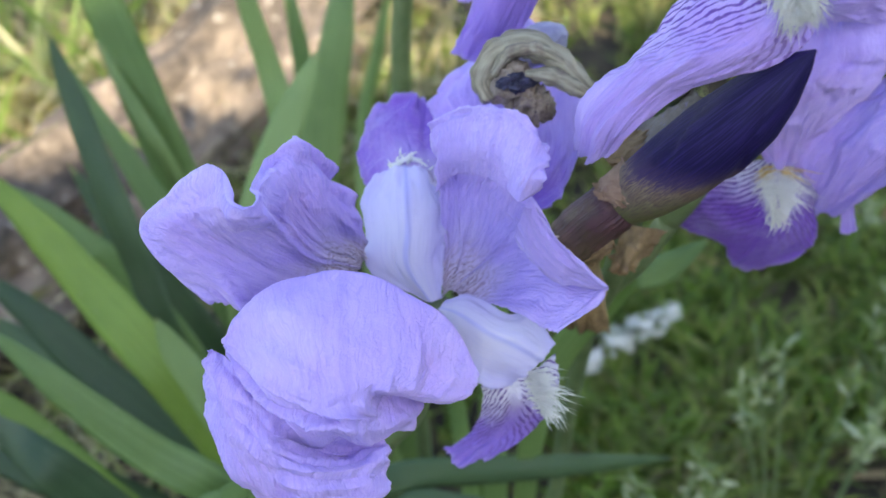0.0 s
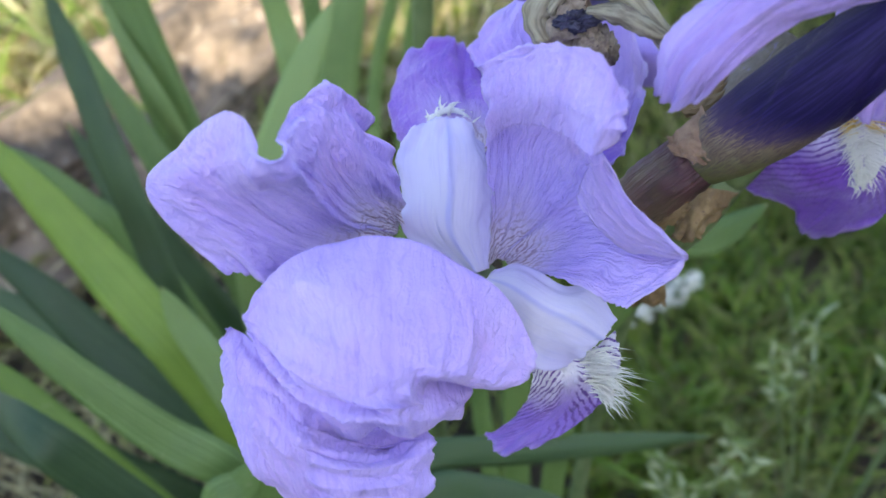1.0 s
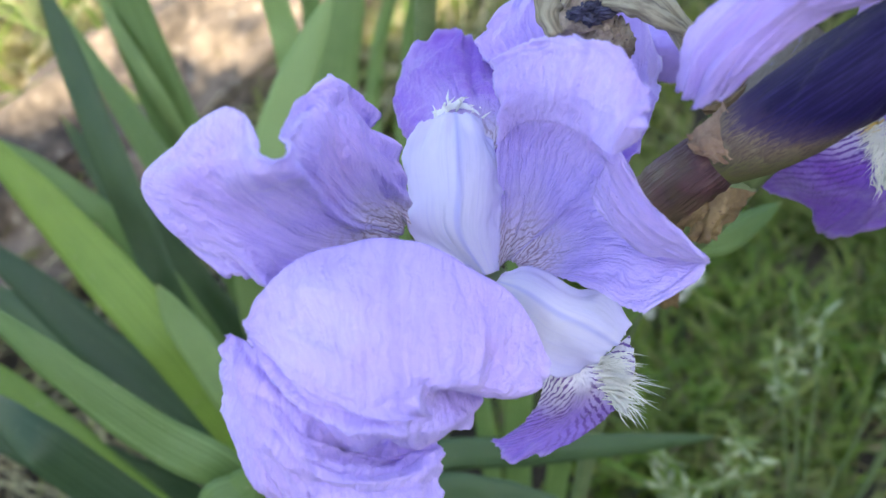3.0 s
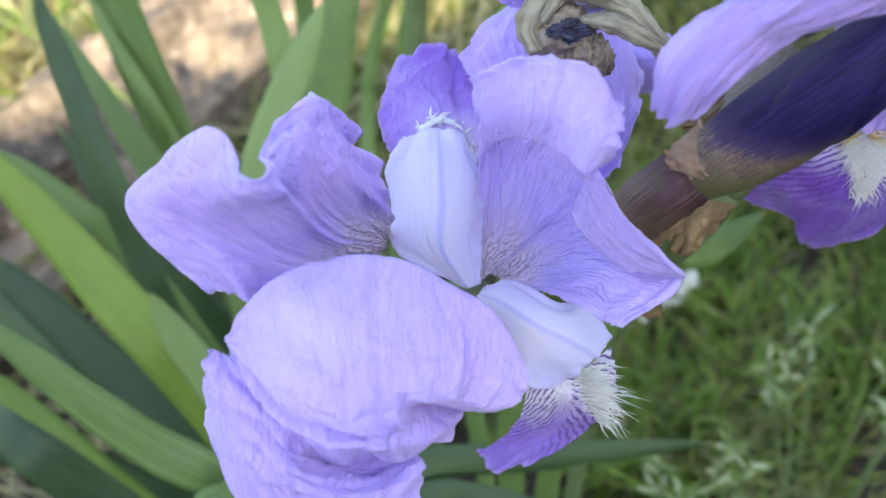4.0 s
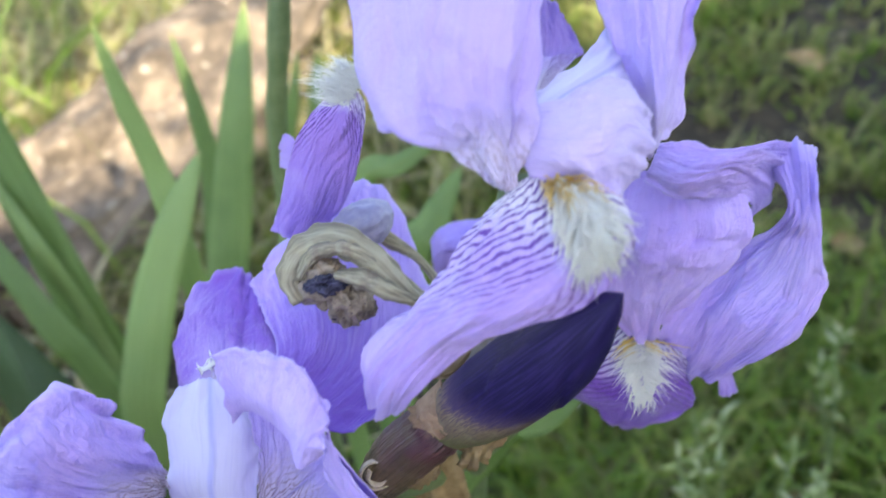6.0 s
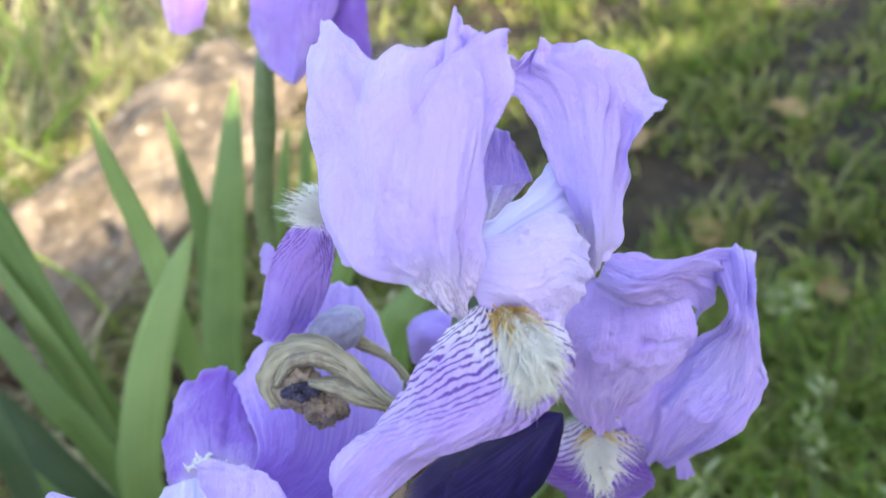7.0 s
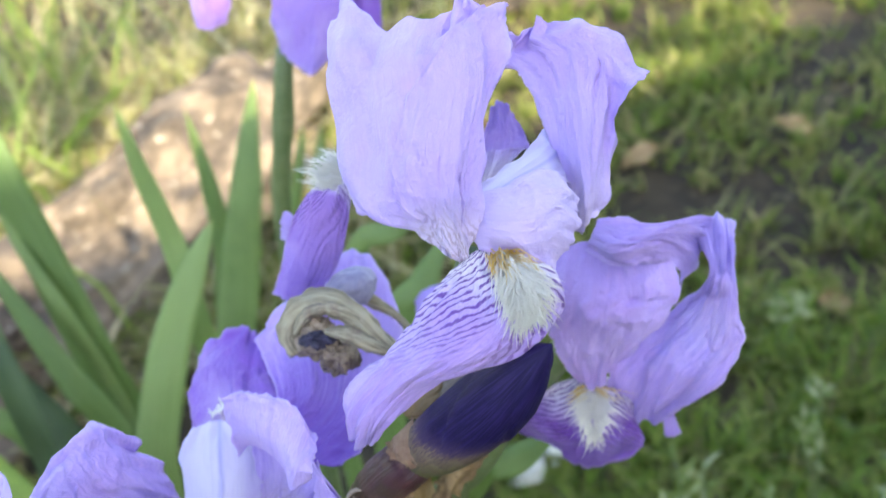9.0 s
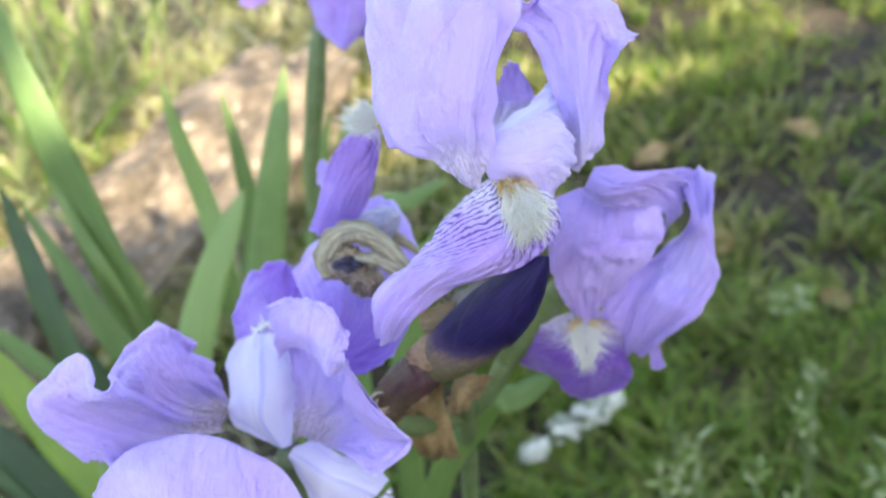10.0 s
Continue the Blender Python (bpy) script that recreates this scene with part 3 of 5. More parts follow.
def bed(rnd):
    x, y = wedge(rnd)
    return (x, y) if y > 0.3 and (x > 0.12 or y > 0.66) else None


def straw_spot(rnd):
    x, y = wedge(rnd)
    if x > 0.05 * y or (y < 0.85 and x > -0.2) or abs((x + 0.325) * 0.85 + (y - 1.06) * 0.53) < 0.13 and abs(y - 1.06) < 0.33:
        return None
    return x, y


blades("grass", M_GRASS, 26000, tufts(1700, 5, 0.014, 0.07), (0.020, 0.070), (0.0022, 0.0052), 11, "short bright green grass growing in loose tufts", 0.8)
blades("dry_grass", M_STRAW, 4600, straw_spot, (0.05, 0.19), (0.0028, 0.0065), 12, "dry yellowish grass and straw lying across the ground", 1.3)
def tall_spot(rnd):
    return rnd.gauss(-0.62, 0.14), rnd.gauss(1.35, 0.25)


blades("tall_grass", M_LONG, 120, tall_spot, (0.16, 0.38), (0.005, 0.010), 17, "long bright grass blades standing by the stones", 0.5)
def straw_edge(rnd):
    s = rnd.random()
    return -0.66 + 0.42 * s + rnd.gauss(0, 0.05), 1.10 + 0.44 * s + rnd.gauss(0, 0.06)


blades("straw_tuft", M_STRAW, 1500, straw_edge, (0.07, 0.22), (0.003, 0.007), 19, "tangled pale straw leaning against the boulder", 1.1)
def stone_foot(rnd):
    s = rnd.random()
    return -0.40 + 0.34 * s + rnd.gauss(0, 0.035), 0.80 + 0.42 * s + rnd.gauss(0, 0.035)


blades("edge_straw", M_STRAW, 420, stone_foot, (0.05, 0.14), (0.003, 0.006), 43, "dry straw lying along the foot of the boulder", 1.2)
blades("edge_grass", M_GRASS, 420, stone_foot, (0.04, 0.13), (0.003, 0.006), 44, "green grass growing along the foot of the boulder", 0.8)
blades("clover_undergrowth", M_GRASS, 7000, tufts(420, 6, 0.024, 0.05), (0.008, 0.034), (0.005, 0.011), 13, "low leafy green undergrowth among the grass", 0.9)


def far_lawn(rnd):
    y = 0.85 + 3.6 * rnd.random() ** 1.3
    x = rnd.uniform(-0.1 - 0.2 * y, 0.5 + 0.6 * y)
    return (x, y) if not bare(x, y) and 0.5 * noise.noise(Vector((x * 5, y * 5, 6.0))) + noise.noise(Vector((x * 17, y * 17, 1.0))) > -0.12 else None


def long_spot(rnd):
    return rnd.gauss(-0.66, 0.09), rnd.gauss(1.22, 0.20)


blades("long_grass", M_LONG, 70, long_spot, (0.20, 0.42), (0.008, 0.014), 41, "long pale green grass blades leaning over straw", 0.7)
blades("distant_grass", M_OLIVE, 26000, far_lawn, (0.02, 0.06), (0.003, 0.008), 29, "olive green grass further off in dappled light", 0.8)


def near_lawn(rnd):
    x, y = rnd.uniform(0.06, 0.62), rnd.uniform(0.30, 0.85)
    return (x, y) if not bare(x, y) and noise.noise(Vector((x * 8, y * 8, 3.0))) + 0.5 * noise.noise(Vector((x * 22, y * 22, 7.0))) > -0.22 else None


blades("near_grass", M_GRASS, 9500, near_lawn, (0.02, 0.075), (0.0022, 0.0055), 31, "fresh green grass and small leaves below the flowers", 0.9)
blades("leaf_litter", M_LITTER, 9000, bed, (0.004, 0.009), (0.004, 0.011), 23, "brown dead leaves and stalks scattered on the soil", 5.0)


def meadow(rnd):
    """The rest of the garden's grass, on all sides of the bed."""
    x, y = rnd.uniform(-6, 7), rnd.uniform(-2.3, 9)
    ahead = 0.1 < y < 4.4 and -0.6 - 0.36 * y < x < 0.8 + 0.52 * y
    return None if ahead or abs(x) + abs(y) < 0.5 else (x, y)


blades("meadow_grass", M_GRASS, 60000, meadow, (0.03, 0.10), (0.008, 0.020), 37, "rough green grass spreading over the garden", 0.9)
blades("meadow_straw", M_STRAW, 12000, meadow, (0.03, 0.12), (0.006, 0.014), 38, "dry straw mixed into the garden grass", 1.2)

# ---- iris flowers ----
FLOWER_A = thing("iris_flower", (0.008, 0.190, 0.575), "pale lilac bearded iris flower, wide open on its stem", "flower", "iris flowers")
FLOWER_B = thing("iris_flower", (0.078, 0.209, 0.657), "tall lilac bearded iris flower with upright standards", "flower", "iris flowers")
FLOWER_C = thing("iris_flower", (0.107, 0.247, 0.597), "violet-blue bearded iris flower with folded petals behind a bud", "flower", "iris flowers")
FLOWER_D = thing("iris_flower", (0.024, 0.431, 0.654), "violet bearded iris flower hanging further back", "flower", "iris flowers")
FLOWER_E = thing("iris_flower", (0.069, 0.254, 0.598), "violet iris petals half hidden behind a bud", "flower", "iris flowers")
standard(FLOWER_A, [
    rib((-39, 18, 17), (-40, 18, 17), (-41, 17, 16), (-42, 16, 15), (-44, 15, 14), (-45, 13, 13), (-47, 11, 11)),
    rib((-41, 20, 34), (-47, 10, 44), (-53, 1, 50), (-61, -5, 45), (-68, -12, 40), (-73, -21, 38), (-75, -30, 37)),
    rib((-42, 18, 52), (-49, 0, 75), (-59, -17, 87), (-69, -24, 78), (-85, -33, 78), (-94, -36, 68), (-84, -40, 43)),
    rib((-45, 18, 72), (-53, 3, 96), (-65, -19, 109), (-70, -48, 108), (-93, -42, 108), (-113, -41, 91), (-94, -45, 47)),
    rib((-49, 15, 85), (-57, 11, 108), (-71, -21, 113), (-71, -54, 122), (-92, -24, 118), (-133, -31, 92), (-105, -44, 52)),
], ruffle=1.5, claw=1.1, folds=[(.5, .12, .5, .85, .022, -2.8), (.46, .15, .45, .6, .012, -1.2), (.54, .15, .55, .6, .012, -1.2), (.36, .25, .2, .95, .04, 1.2), (.68, .3, .8, .95, .04, 1.2), (.58, .6, .55, 1, .025, -2.4), (.45, .5, .42, 1, .025, 2.0), (.4, .55, .34, .9, .02, -1.4)])
standard(FLOWER_A, [
    rib((-92, -68, 51), (-86, -62, 60), (-71, -54, 69), (-48, -47, 71), (-27, -44, 66), (-10, -44, 53), (9, -48, 36), (22, -61, 13)),
    rib((-93, -69, 50), (-83, -70, 57), (-67, -68, 67), (-47, -66, 69), (-27, -62, 62), (-9, -61, 47), (6, -62, 30), (20, -64, 10)),
    rib((-93, -71, 49), (-80, -78, 55), (-63, -81, 61), (-45, -82, 61), (-26, -79, 54), (-10, -76, 41), (3, -72, 24), (18, -67, 7)),
    rib((-93, -72, 48), (-76, -86, 48), (-58, -94, 53), (-43, -94, 51), (-27, -90, 45), (-15, -88, 38), (-3, -81, 23), (12, -71, 7)),
    rib((-93, -73, 47), (-72, -92, 42), (-55, -100, 44), (-42, -101, 41), (-30, -95, 35), (-21, -89, 35), (-8, -81, 21), (4, -70, 5)),
    rib((-93, -72, 45), (-69, -95, 36), (-53, -101, 37), (-40, -102, 34), (-29, -92, 24), (-21, -78, 19), (-11, -69, 8), (-2, -60, -4)),
    rib((-93, -71, 43), (-65, -96, 26), (-50, -101, 28), (-38, -102, 26), (-29, -96, 17), (-18, -87, 10), (-10, -75, 1), (-7, -61, -7)),
    rib((-93, -69, 39), (-63, -93, 9), (-50, -94, 7), (-40, -92, 5), (-31, -89, 1), (-23, -84, -3), (-15, -75, -10), (-11, -63, -15)),
], ruffle=.45, claw=0, vein=.6, wrinkle=.25, crumple=.4, folds=[(.03, .58, .50, .86, .018, -2.6), (.03, .48, .45, .82, .02, 2.0), (.08, .42, .55, .72, .018, -1.8), (.12, .52, .45, .92, .015, -1.8), (.06, .36, .35, .55, .016, -1.2), (.57, .52, .60, .80, .02, -2.0), (.60, .45, .66, .58, .03, 1.4), (.66, .28, .70, .50, .025, -1.6), (.62, .22, .66, .42, .02, 1.0), (.74, .15, .78, .45, .025, -1.4), (.82, .2, .86, .5, .025, 1.0), (.90, .2, .92, .5, .02, -1.0), (.30, .2, .40, .5, .06, 1.0), (.18, .30, .40, .42, .03, -1.2), (.25, .12, .45, .22, .03, -.8), (.45, .30, .52, .55, .04, -.9)])
standard(FLOWER_A, [
    rib((-101, -70, 47), (-94, -71, 43), (-80, -85, 38), (-66, -95, 30), (-53, -95, 18), (-40, -89, 4), (-26, -83, -4)),
    rib((-105, -71, 38), (-95, -84, 38), (-82, -96, 33), (-70, -103, 25), (-59, -98, 6), (-44, -90, -10), (-24, -81, -11)),
    rib((-106, -76, 24), (-95, -93, 26), (-81, -106, 26), (-68, -111, 22), (-55, -109, 12), (-40, -101, -2), (-23, -87, -12)),
    rib((-109, -82, 13), (-95, -100, 14), (-81, -110, 13), (-68, -114, 11), (-53, -114, 4), (-39, -107, -8), (-23, -93, -18)),
    rib((-107, -86, -3), (-92, -104, -2), (-78, -113, -4), (-64, -117, -7), (-51, -117, -11), (-38, -110, -20), (-25, -97, -28)),
    rib((-104, -84, -23), (-88, -99, -26), (-75, -105, -31), (-61, -109, -34), (-50, -110, -35), (-40, -106, -38), (-30, -95, -43)),
], ruffle=.7, claw=0, vein=.8, wrinkle=.45, crumple=.5, folds=[(.08, .05, .42, .55, .02, -1.4), (.04, .12, .30, .85, .025, 1.1), (.02, .3, .18, .95, .03, -1.0), (.45, .22, .97, .20, .025, -1.6), (.46, .42, .95, .36, .03, 1.8), (.50, .50, .92, .46, .018, -1.4), (.48, .58, .9, .56, .016, 1.1), (.45, .66, .88, .64, .016, -1.1), (.40, .74, .85, .73, .016, 1.0), (.55, .30, .9, .28, .015, 1.0), (.60, .36, .95, .30, .012, -1.0)])
standard(FLOWER_A, [
    rib((2, 6, 0), (3, 7, 1), (5, 8, 2), (7, 9, 2), (9, 8, 2), (10, 7, 1), (11, 6, -1)),
    rib((3, 25, 17), (9, 29, 15), (17, 29, 11), (25, 25, 7), (30, 20, 3), (30, 11, 0), (25, 0, 0)),
    rib((3, 37, 38), (13, 39, 45), (27, 28, 44), (39, 15, 35), (49, 5, 26), (52, -7, 20), (43, -22, 13)),
    rib((4, 34, 59), (15, 32, 67), (34, 14, 75), (46, -1, 66), (63, -15, 36), (72, -27, 31), (55, -38, 18)),
    rib((4, 35, 65), (16, 29, 75), (37, 9, 87), (52, -10, 80), (71, -24, 40), (84, -37, 42), (61, -42, 19)),
], ruffle=.5, claw=1.25, folds=[(.5, .1, .6, .8, .02, -1.0), (.25, .2, .25, .7, .03, .6), (.8, .3, .85, .9, .03, .7)])
standard(FLOWER_A, [
    rib((4, 19, 63), (14, 10, 79), (25, -2, 88), (37, -18, 93), (44, -37, 99), (54, -36, 102)),
    rib((5, 17, 81), (15, 4, 98), (27, -8, 108), (40, -21, 113), (48, -36, 114), (56, -35, 112)),
    rib((4, 21, 97), (16, 8, 111), (30, -3, 121), (44, -13, 124), (54, -24, 120), (58, -28, 115)),
    rib((4, 26, 99), (15, 14, 115), (30, 2, 124), (45, -7, 127), (53, -16, 122), (58, -21, 117)),
], ruffle=.7, claw=0, vein=.7, wrinkle=.2, crumple=.15, folds=[(.7, .1, .85, .8, .04, -1.0), (.4, .1, .35, .9, .05, .6)])
standard(FLOWER_A, [
    rib((50, -6, 82), (47, -2, 67), (42, -3, 49)),
    rib((53, -13, 75), (52, -16, 61), (51, -15, 39)),
    rib((60, -23, 67), (61, -29, 55), (62, -27, 39)),
    rib((70, -31, 58), (72, -33, 49), (72, -33, 41)),
    rib((83, -40, 47), (85, -39, 45), (84, -39, 43)),
], ruffle=.3, claw=0)
style(FLOWER_A, [
    rib((-10, 0, 6), (-7, -1, 4), (-4, -3, 5), (-1, -1, 4), (2, 0, 5)),
    rib((-37, 13, 16), (-25, 10, 20), (-15, 7, 22), (-5, 10, 18), (3, 14, 13)),
    rib((-39, 29, 27), (-27, 25, 33), (-14, 23, 35), (-3, 25, 31), (5, 29, 22)),
    rib((-41, 42, 37), (-28, 39, 44), (-14, 36, 46), (-2, 39, 41), (5, 38, 29)),
    rib((-34, 54, 46), (-24, 53, 53), (-15, 53, 55), (-7, 53, 52), (1, 52, 38)),
], ruffle=.55, folds=[(.5, .05, .5, .95, .02, .7)])
style(FLOWER_A, [
    rib((3, -3, 5), (2, -4, 4), (1, -5, 3), (0, -6, 3), (0, -7, 1)),
    rib((18, 0, 7), (15, -9, 9), (12, -16, 8), (10, -20, 1), (10, -22, -10)),
    rib((37, -10, 0), (32, -18, 3), (26, -25, 3), (21, -29, -7), (18, -32, -21)),
    rib((51, -6, -2), (45, -18, -3), (40, -27, -6), (32, -30, -14), (24, -34, -29)),
    rib((61, -11, -21), (58, -19, -20), (54, -24, -22), (46, -27, -27), (37, -28, -36)),
], ruffle=.35)
petal = fall(FLOWER_A, [
    rib((-19, 43, 39), (-15, 46, 37), (-11, 49, 34), (-5, 50, 35), (1, 49, 33)),
    rib((-44, 76, 25), (-29, 83, 37), (-15, 83, 42), (-3, 81, 42), (22, 72, 38)),
    rib((-50, 107, 25), (-36, 114, 37), (-21, 116, 39), (-6, 110, 37), (17, 108, 35)),
    rib((-45, 132, 34), (-31, 140, 41), (-15, 146, 40), (-9, 141, 37), (4, 133, 33)),
], ruffle=.6, dark=.85, folds=[(.7, .3, .75, 1, .04, -1.5)])
beard(petal, [(-25, 75, 34), (-15, 77, 35), (-2, 69, 26)], [(-30, 68, 49), (-8, 69, 56), (8, 60, 40)], 13, 1, 0.3, 0.00042)
fall(FLOWER_A, [
    rib((1, 47, 34), (8, 45, 34), (17, 41, 32), (33, 35, 33), (53, 28, 35)),
    rib((13, 75, 42), (29, 73, 42), (45, 68, 38), (60, 59, 35), (67, 45, 31)),
    rib((1, 110, 39), (26, 110, 44), (50, 104, 42), (69, 90, 35), (78, 76, 30)),
    rib((-5, 128, 40), (22, 138, 54), (50, 138, 55), (72, 120, 41), (87, 105, 30)),
    rib((0, 140, 44), (29, 161, 63), (58, 177, 69), (75, 166, 56), (91, 130, 27)),
], ruffle=.8, dark=.10, claw=0, root=.85, folds=[(.3, .2, .35, .9, .05, 1.2), (.65, .2, .7, .9, .05, -1.2)])
petal = fall(FLOWER_A, [
    rib((61, -10, -32), (50, -18, -35), (36, -22, -39), (25, -23, -41), (20, -22, -45)),
    rib((63, -23, -39), (52, -29, -39), (39, -27, -47), (28, -24, -57), (20, -18, -65)),
    rib((57, -29, -57), (47, -29, -64), (36, -23, -71), (24, -18, -83), (15, -10, -90)),
    rib((48, -26, -79), (36, -25, -88), (25, -19, -95), (13, -15, -101), (2, -11, -107)),
    rib((23, -23, -105), (14, -23, -110), (2, -22, -116), (-1, -17, -113), (-7, -11, -112)),
], ruffle=.5, dark=.7, haft=.62, stripes=78)
beard(petal, [(46, -21, -36), (48, -29, -41), (54, -31, -55)], [(65, -28, -25), (71, -43, -35), (61, -51, -48)], 105, 2)
standard(FLOWER_B, [
    rib((-12, -9, 9), (-10, -9, 8), (-9, -10, 8), (-8, -10, 7), (-7, -10, 7), (-5, -10, 7), (-4, -10, 7)),
    rib((-25, -1, 21), (-21, -5, 25), (-17, -8, 28), (-13, -11, 29), (-8, -12, 28), (-3, -9, 24), (1, -2, 20)),
    rib((-53, 5, 26), (-40, -4, 37), (-28, -10, 44), (-17, -14, 51), (-8, -15, 50), (0, -10, 45), (6, 1, 40)),
    rib((-58, 16, 40), (-43, 6, 52), (-31, -1, 62), (-18, -7, 67), (-7, -7, 66), (2, -1, 63), (9, 12, 56)),
    rib((-57, 35, 60), (-42, 24, 71), (-28, 14, 81), (-13, 12, 86), (-1, 13, 87), (10, 19, 84), (18, 28, 79)),
    rib((-63, 56, 82), (-45, 43, 89), (-29, 34, 93), (-14, 27, 96), (-2, 29, 98), (11, 34, 97), (22, 41, 92)),
    rib((-61, 89, 91), (-45, 68, 95), (-26, 49, 96), (-10, 46, 100), (0, 42, 102), (11, 44, 103), (24, 49, 99)),
    rib((-56, 107, 94), (-43, 80, 94), (-24, 54, 96), (-2, 50, 99), (5, 55, 114), (11, 52, 107), (25, 54, 99)),
], ruffle=1.5, claw=.8, vein=.26, wrinkle=.12, crumple=.3, folds=[(0.55, 0.03, 0.38, 0.18, .014, 1.8), (0.51, 0.03, 0.34, 0.18, .02, -1.6), (0.63, 0.03, 0.46, 0.18, .06, 1.2), (0.38, 0.18, 0.3, 0.29, .014, 1.8), (0.34, 0.18, 0.26, 0.29, .02, -1.6), (0.46, 0.18, 0.38, 0.29, .06, 1.2), (0.3, 0.29, 0.36, 0.43, .014, 1.8), (0.26, 0.29, 0.32, 0.43, .02, -1.6), (0.38, 0.29, 0.44, 0.43, .06, 1.2), (0.36, 0.43, 0.43, 0.58, .014, 1.8), (0.32, 0.43, 0.39, 0.58, .02, -1.6), (0.44, 0.43, 0.51, 0.58, .06, 1.2), (0.43, 0.58, 0.64, 0.71, .014, 1.8), (0.39, 0.58, 0.6, 0.71, .02, -1.6), (0.51, 0.58, 0.72, 0.71, .06, 1.2), (0.64, 0.71, 0.92, 0.97, .014, 1.8), (0.6, 0.71, 0.88, 0.97, .02, -1.6), (0.72, 0.71, 1, 0.97, .06, 1.2), (.80, .12, .80, .36, .03, -2.2), (.86, .25, .84, .5, .025, -1.5), (.60, .28, .62, .42, .02, -1.0), (.12, .5, .28, .44, .05, -1.6), (.20, .66, .30, .97, .06, -2.6), (.62, .80, .60, 1, .03, -2.4), (.72, .35, .74, .70, .10, 1.6), (.16, .18, .08, .5, .05, 1.2)])
standard(FLOWER_B, [
    rib((51, 26, -9), (52, 23, -9), (53, 23, -10), (56, 27, -8), (61, 32, -8)),
    rib((48, 42, 14), (52, 30, 12), (55, 25, 12), (59, 31, 10), (67, 39, -4)),
    rib((44, 54, 27), (49, 42, 30), (56, 38, 35), (64, 42, 33), (72, 49, 12)),
    rib((38, 71, 42), (48, 58, 48), (57, 54, 52), (67, 54, 51), (74, 54, 28)),
    rib((32, 81, 50), (44, 77, 59), (57, 71, 64), (69, 62, 65), (77, 53, 43)),
    rib((22, 90, 54), (34, 91, 62), (47, 86, 67), (66, 74, 70), (87, 53, 55)),
    rib((26, 91, 69), (39, 94, 68), (49, 97, 72), (74, 82, 70), (92, 57, 57)),
], ruffle=1.3, claw=.35, vein=.28, wrinkle=.12, crumple=.3, folds=[(.55, .1, .5, .7, .05, 1.8), (.72, .45, .80, .9, .03, -1.8), (.5, .03, .42, .5, .025, .9), (.65, .1, .75, .6, .03, -1.0), (.3, .3, .3, .9, .04, .8), (.8, .6, 1, .72, .03, -1.2)])
standard(FLOWER_B, [
    rib((4, 64, 13), (12, 64, 12), (19, 65, 13), (33, 74, 11)),
    rib((9, 80, 17), (16, 80, 17), (23, 83, 16), (31, 84, 13)),
    rib((15, 98, 22), (18, 102, 24), (23, 101, 23), (27, 97, 18)),
], ruffle=.4, dark=.4, claw=0)
style(FLOWER_B, [
    rib((2, 15, 29), (-1, 8, 27), (-2, 3, 23), (-2, -1, 18), (2, -8, 9)),
    rib((19, 15, 30), (17, 0, 31), (14, -10, 28), (14, -15, 23), (20, -17, 13)),
    rib((33, 19, 35), (29, 0, 33), (26, -12, 29), (23, -17, 22), (25, -19, 9)),
    rib((44, 19, 31), (42, 5, 30), (39, -4, 25), (37, -10, 17), (32, -15, 1)),
    rib((49, 17, 19), (50, 8, 17), (49, 2, 12), (44, -3, 6), (38, -9, -4)),
], ruffle=.6, crest=1, folds=[(.2, .5, .6, .55, .04, .7), (.1, .3, .3, .8, .05, .8)])
style(FLOWER_B, [
    rib((3, 33, 16), (4, 27, 15), (7, 22, 15), (10, 20, 14)),
    rib((18, 43, 21), (20, 32, 23), (23, 26, 22), (27, 22, 19)),
    rib((33, 53, 26), (36, 41, 27), (39, 33, 23), (42, 28, 19)),
    rib((41, 67, 27), (45, 55, 25), (48, 46, 19), (51, 36, 13)),
], ruffle=.4)
fall(FLOWER_B, [
    rib((2, 44, 7), (4, 43, 6), (7, 43, 6), (11, 44, 7)),
    rib((5, 55, 12), (10, 56, 12), (15, 57, 13), (22, 58, 13)),
    rib((7, 66, 15), (13, 67, 16), (21, 67, 16), (31, 71, 14)),
], ruffle=.2, haft=1.2)
petal = fall(FLOWER_B, [
    rib((-3, -8, 10), (2, -9, 11), (8, -11, 11), (18, -12, 9), (26, -10, 2)),
    rib((-14, -13, 3), (-3, -23, 9), (11, -31, 11), (22, -32, 10), (35, -19, 3)),
    rib((-24, -21, -2), (-11, -35, 5), (6, -46, 6), (22, -46, 4), (37, -26, -12)),
    rib((-34, -30, -10), (-22, -46, -2), (-9, -55, -1), (9, -55, -5), (24, -44, -15)),
    rib((-46, -42, -17), (-36, -53, -10), (-25, -60, -9), (-13, -60, -14), (0, -52, -20)),
    rib((-60, -45, -24), (-51, -57, -21), (-42, -62, -20), (-32, -60, -22), (-23, -54, -25)),
    rib((-67, -46, -37), (-63, -58, -37), (-56, -66, -34), (-48, -67, -33), (-41, -63, -35)),
    rib((-69, -49, -57), (-66, -56, -56), (-63, -61, -56), (-58, -64, -51), (-53, -64, -45)),
], ruffle=.4, dark=.20, haft=.36, mid=.62, stripes=105, vein=.8, folds=[(.05, .58, .5, .68, .015, -.7), (.5, .5, .45, .95, .05, -.8)])
beard(petal, [(10, -13, 11), (16, -34, 13), (21, -47, 7)], [(7, -36, 18), (9, -56, 10), (16, -60, -3)], 300, 3, 0.0)
beard(petal, [(13, -14, 11), (18, -35, 13), (22, -47, 7)], [(28, -34, 17), (35, -48, 11), (27, -56, -2)], 260, 4, 0.0)
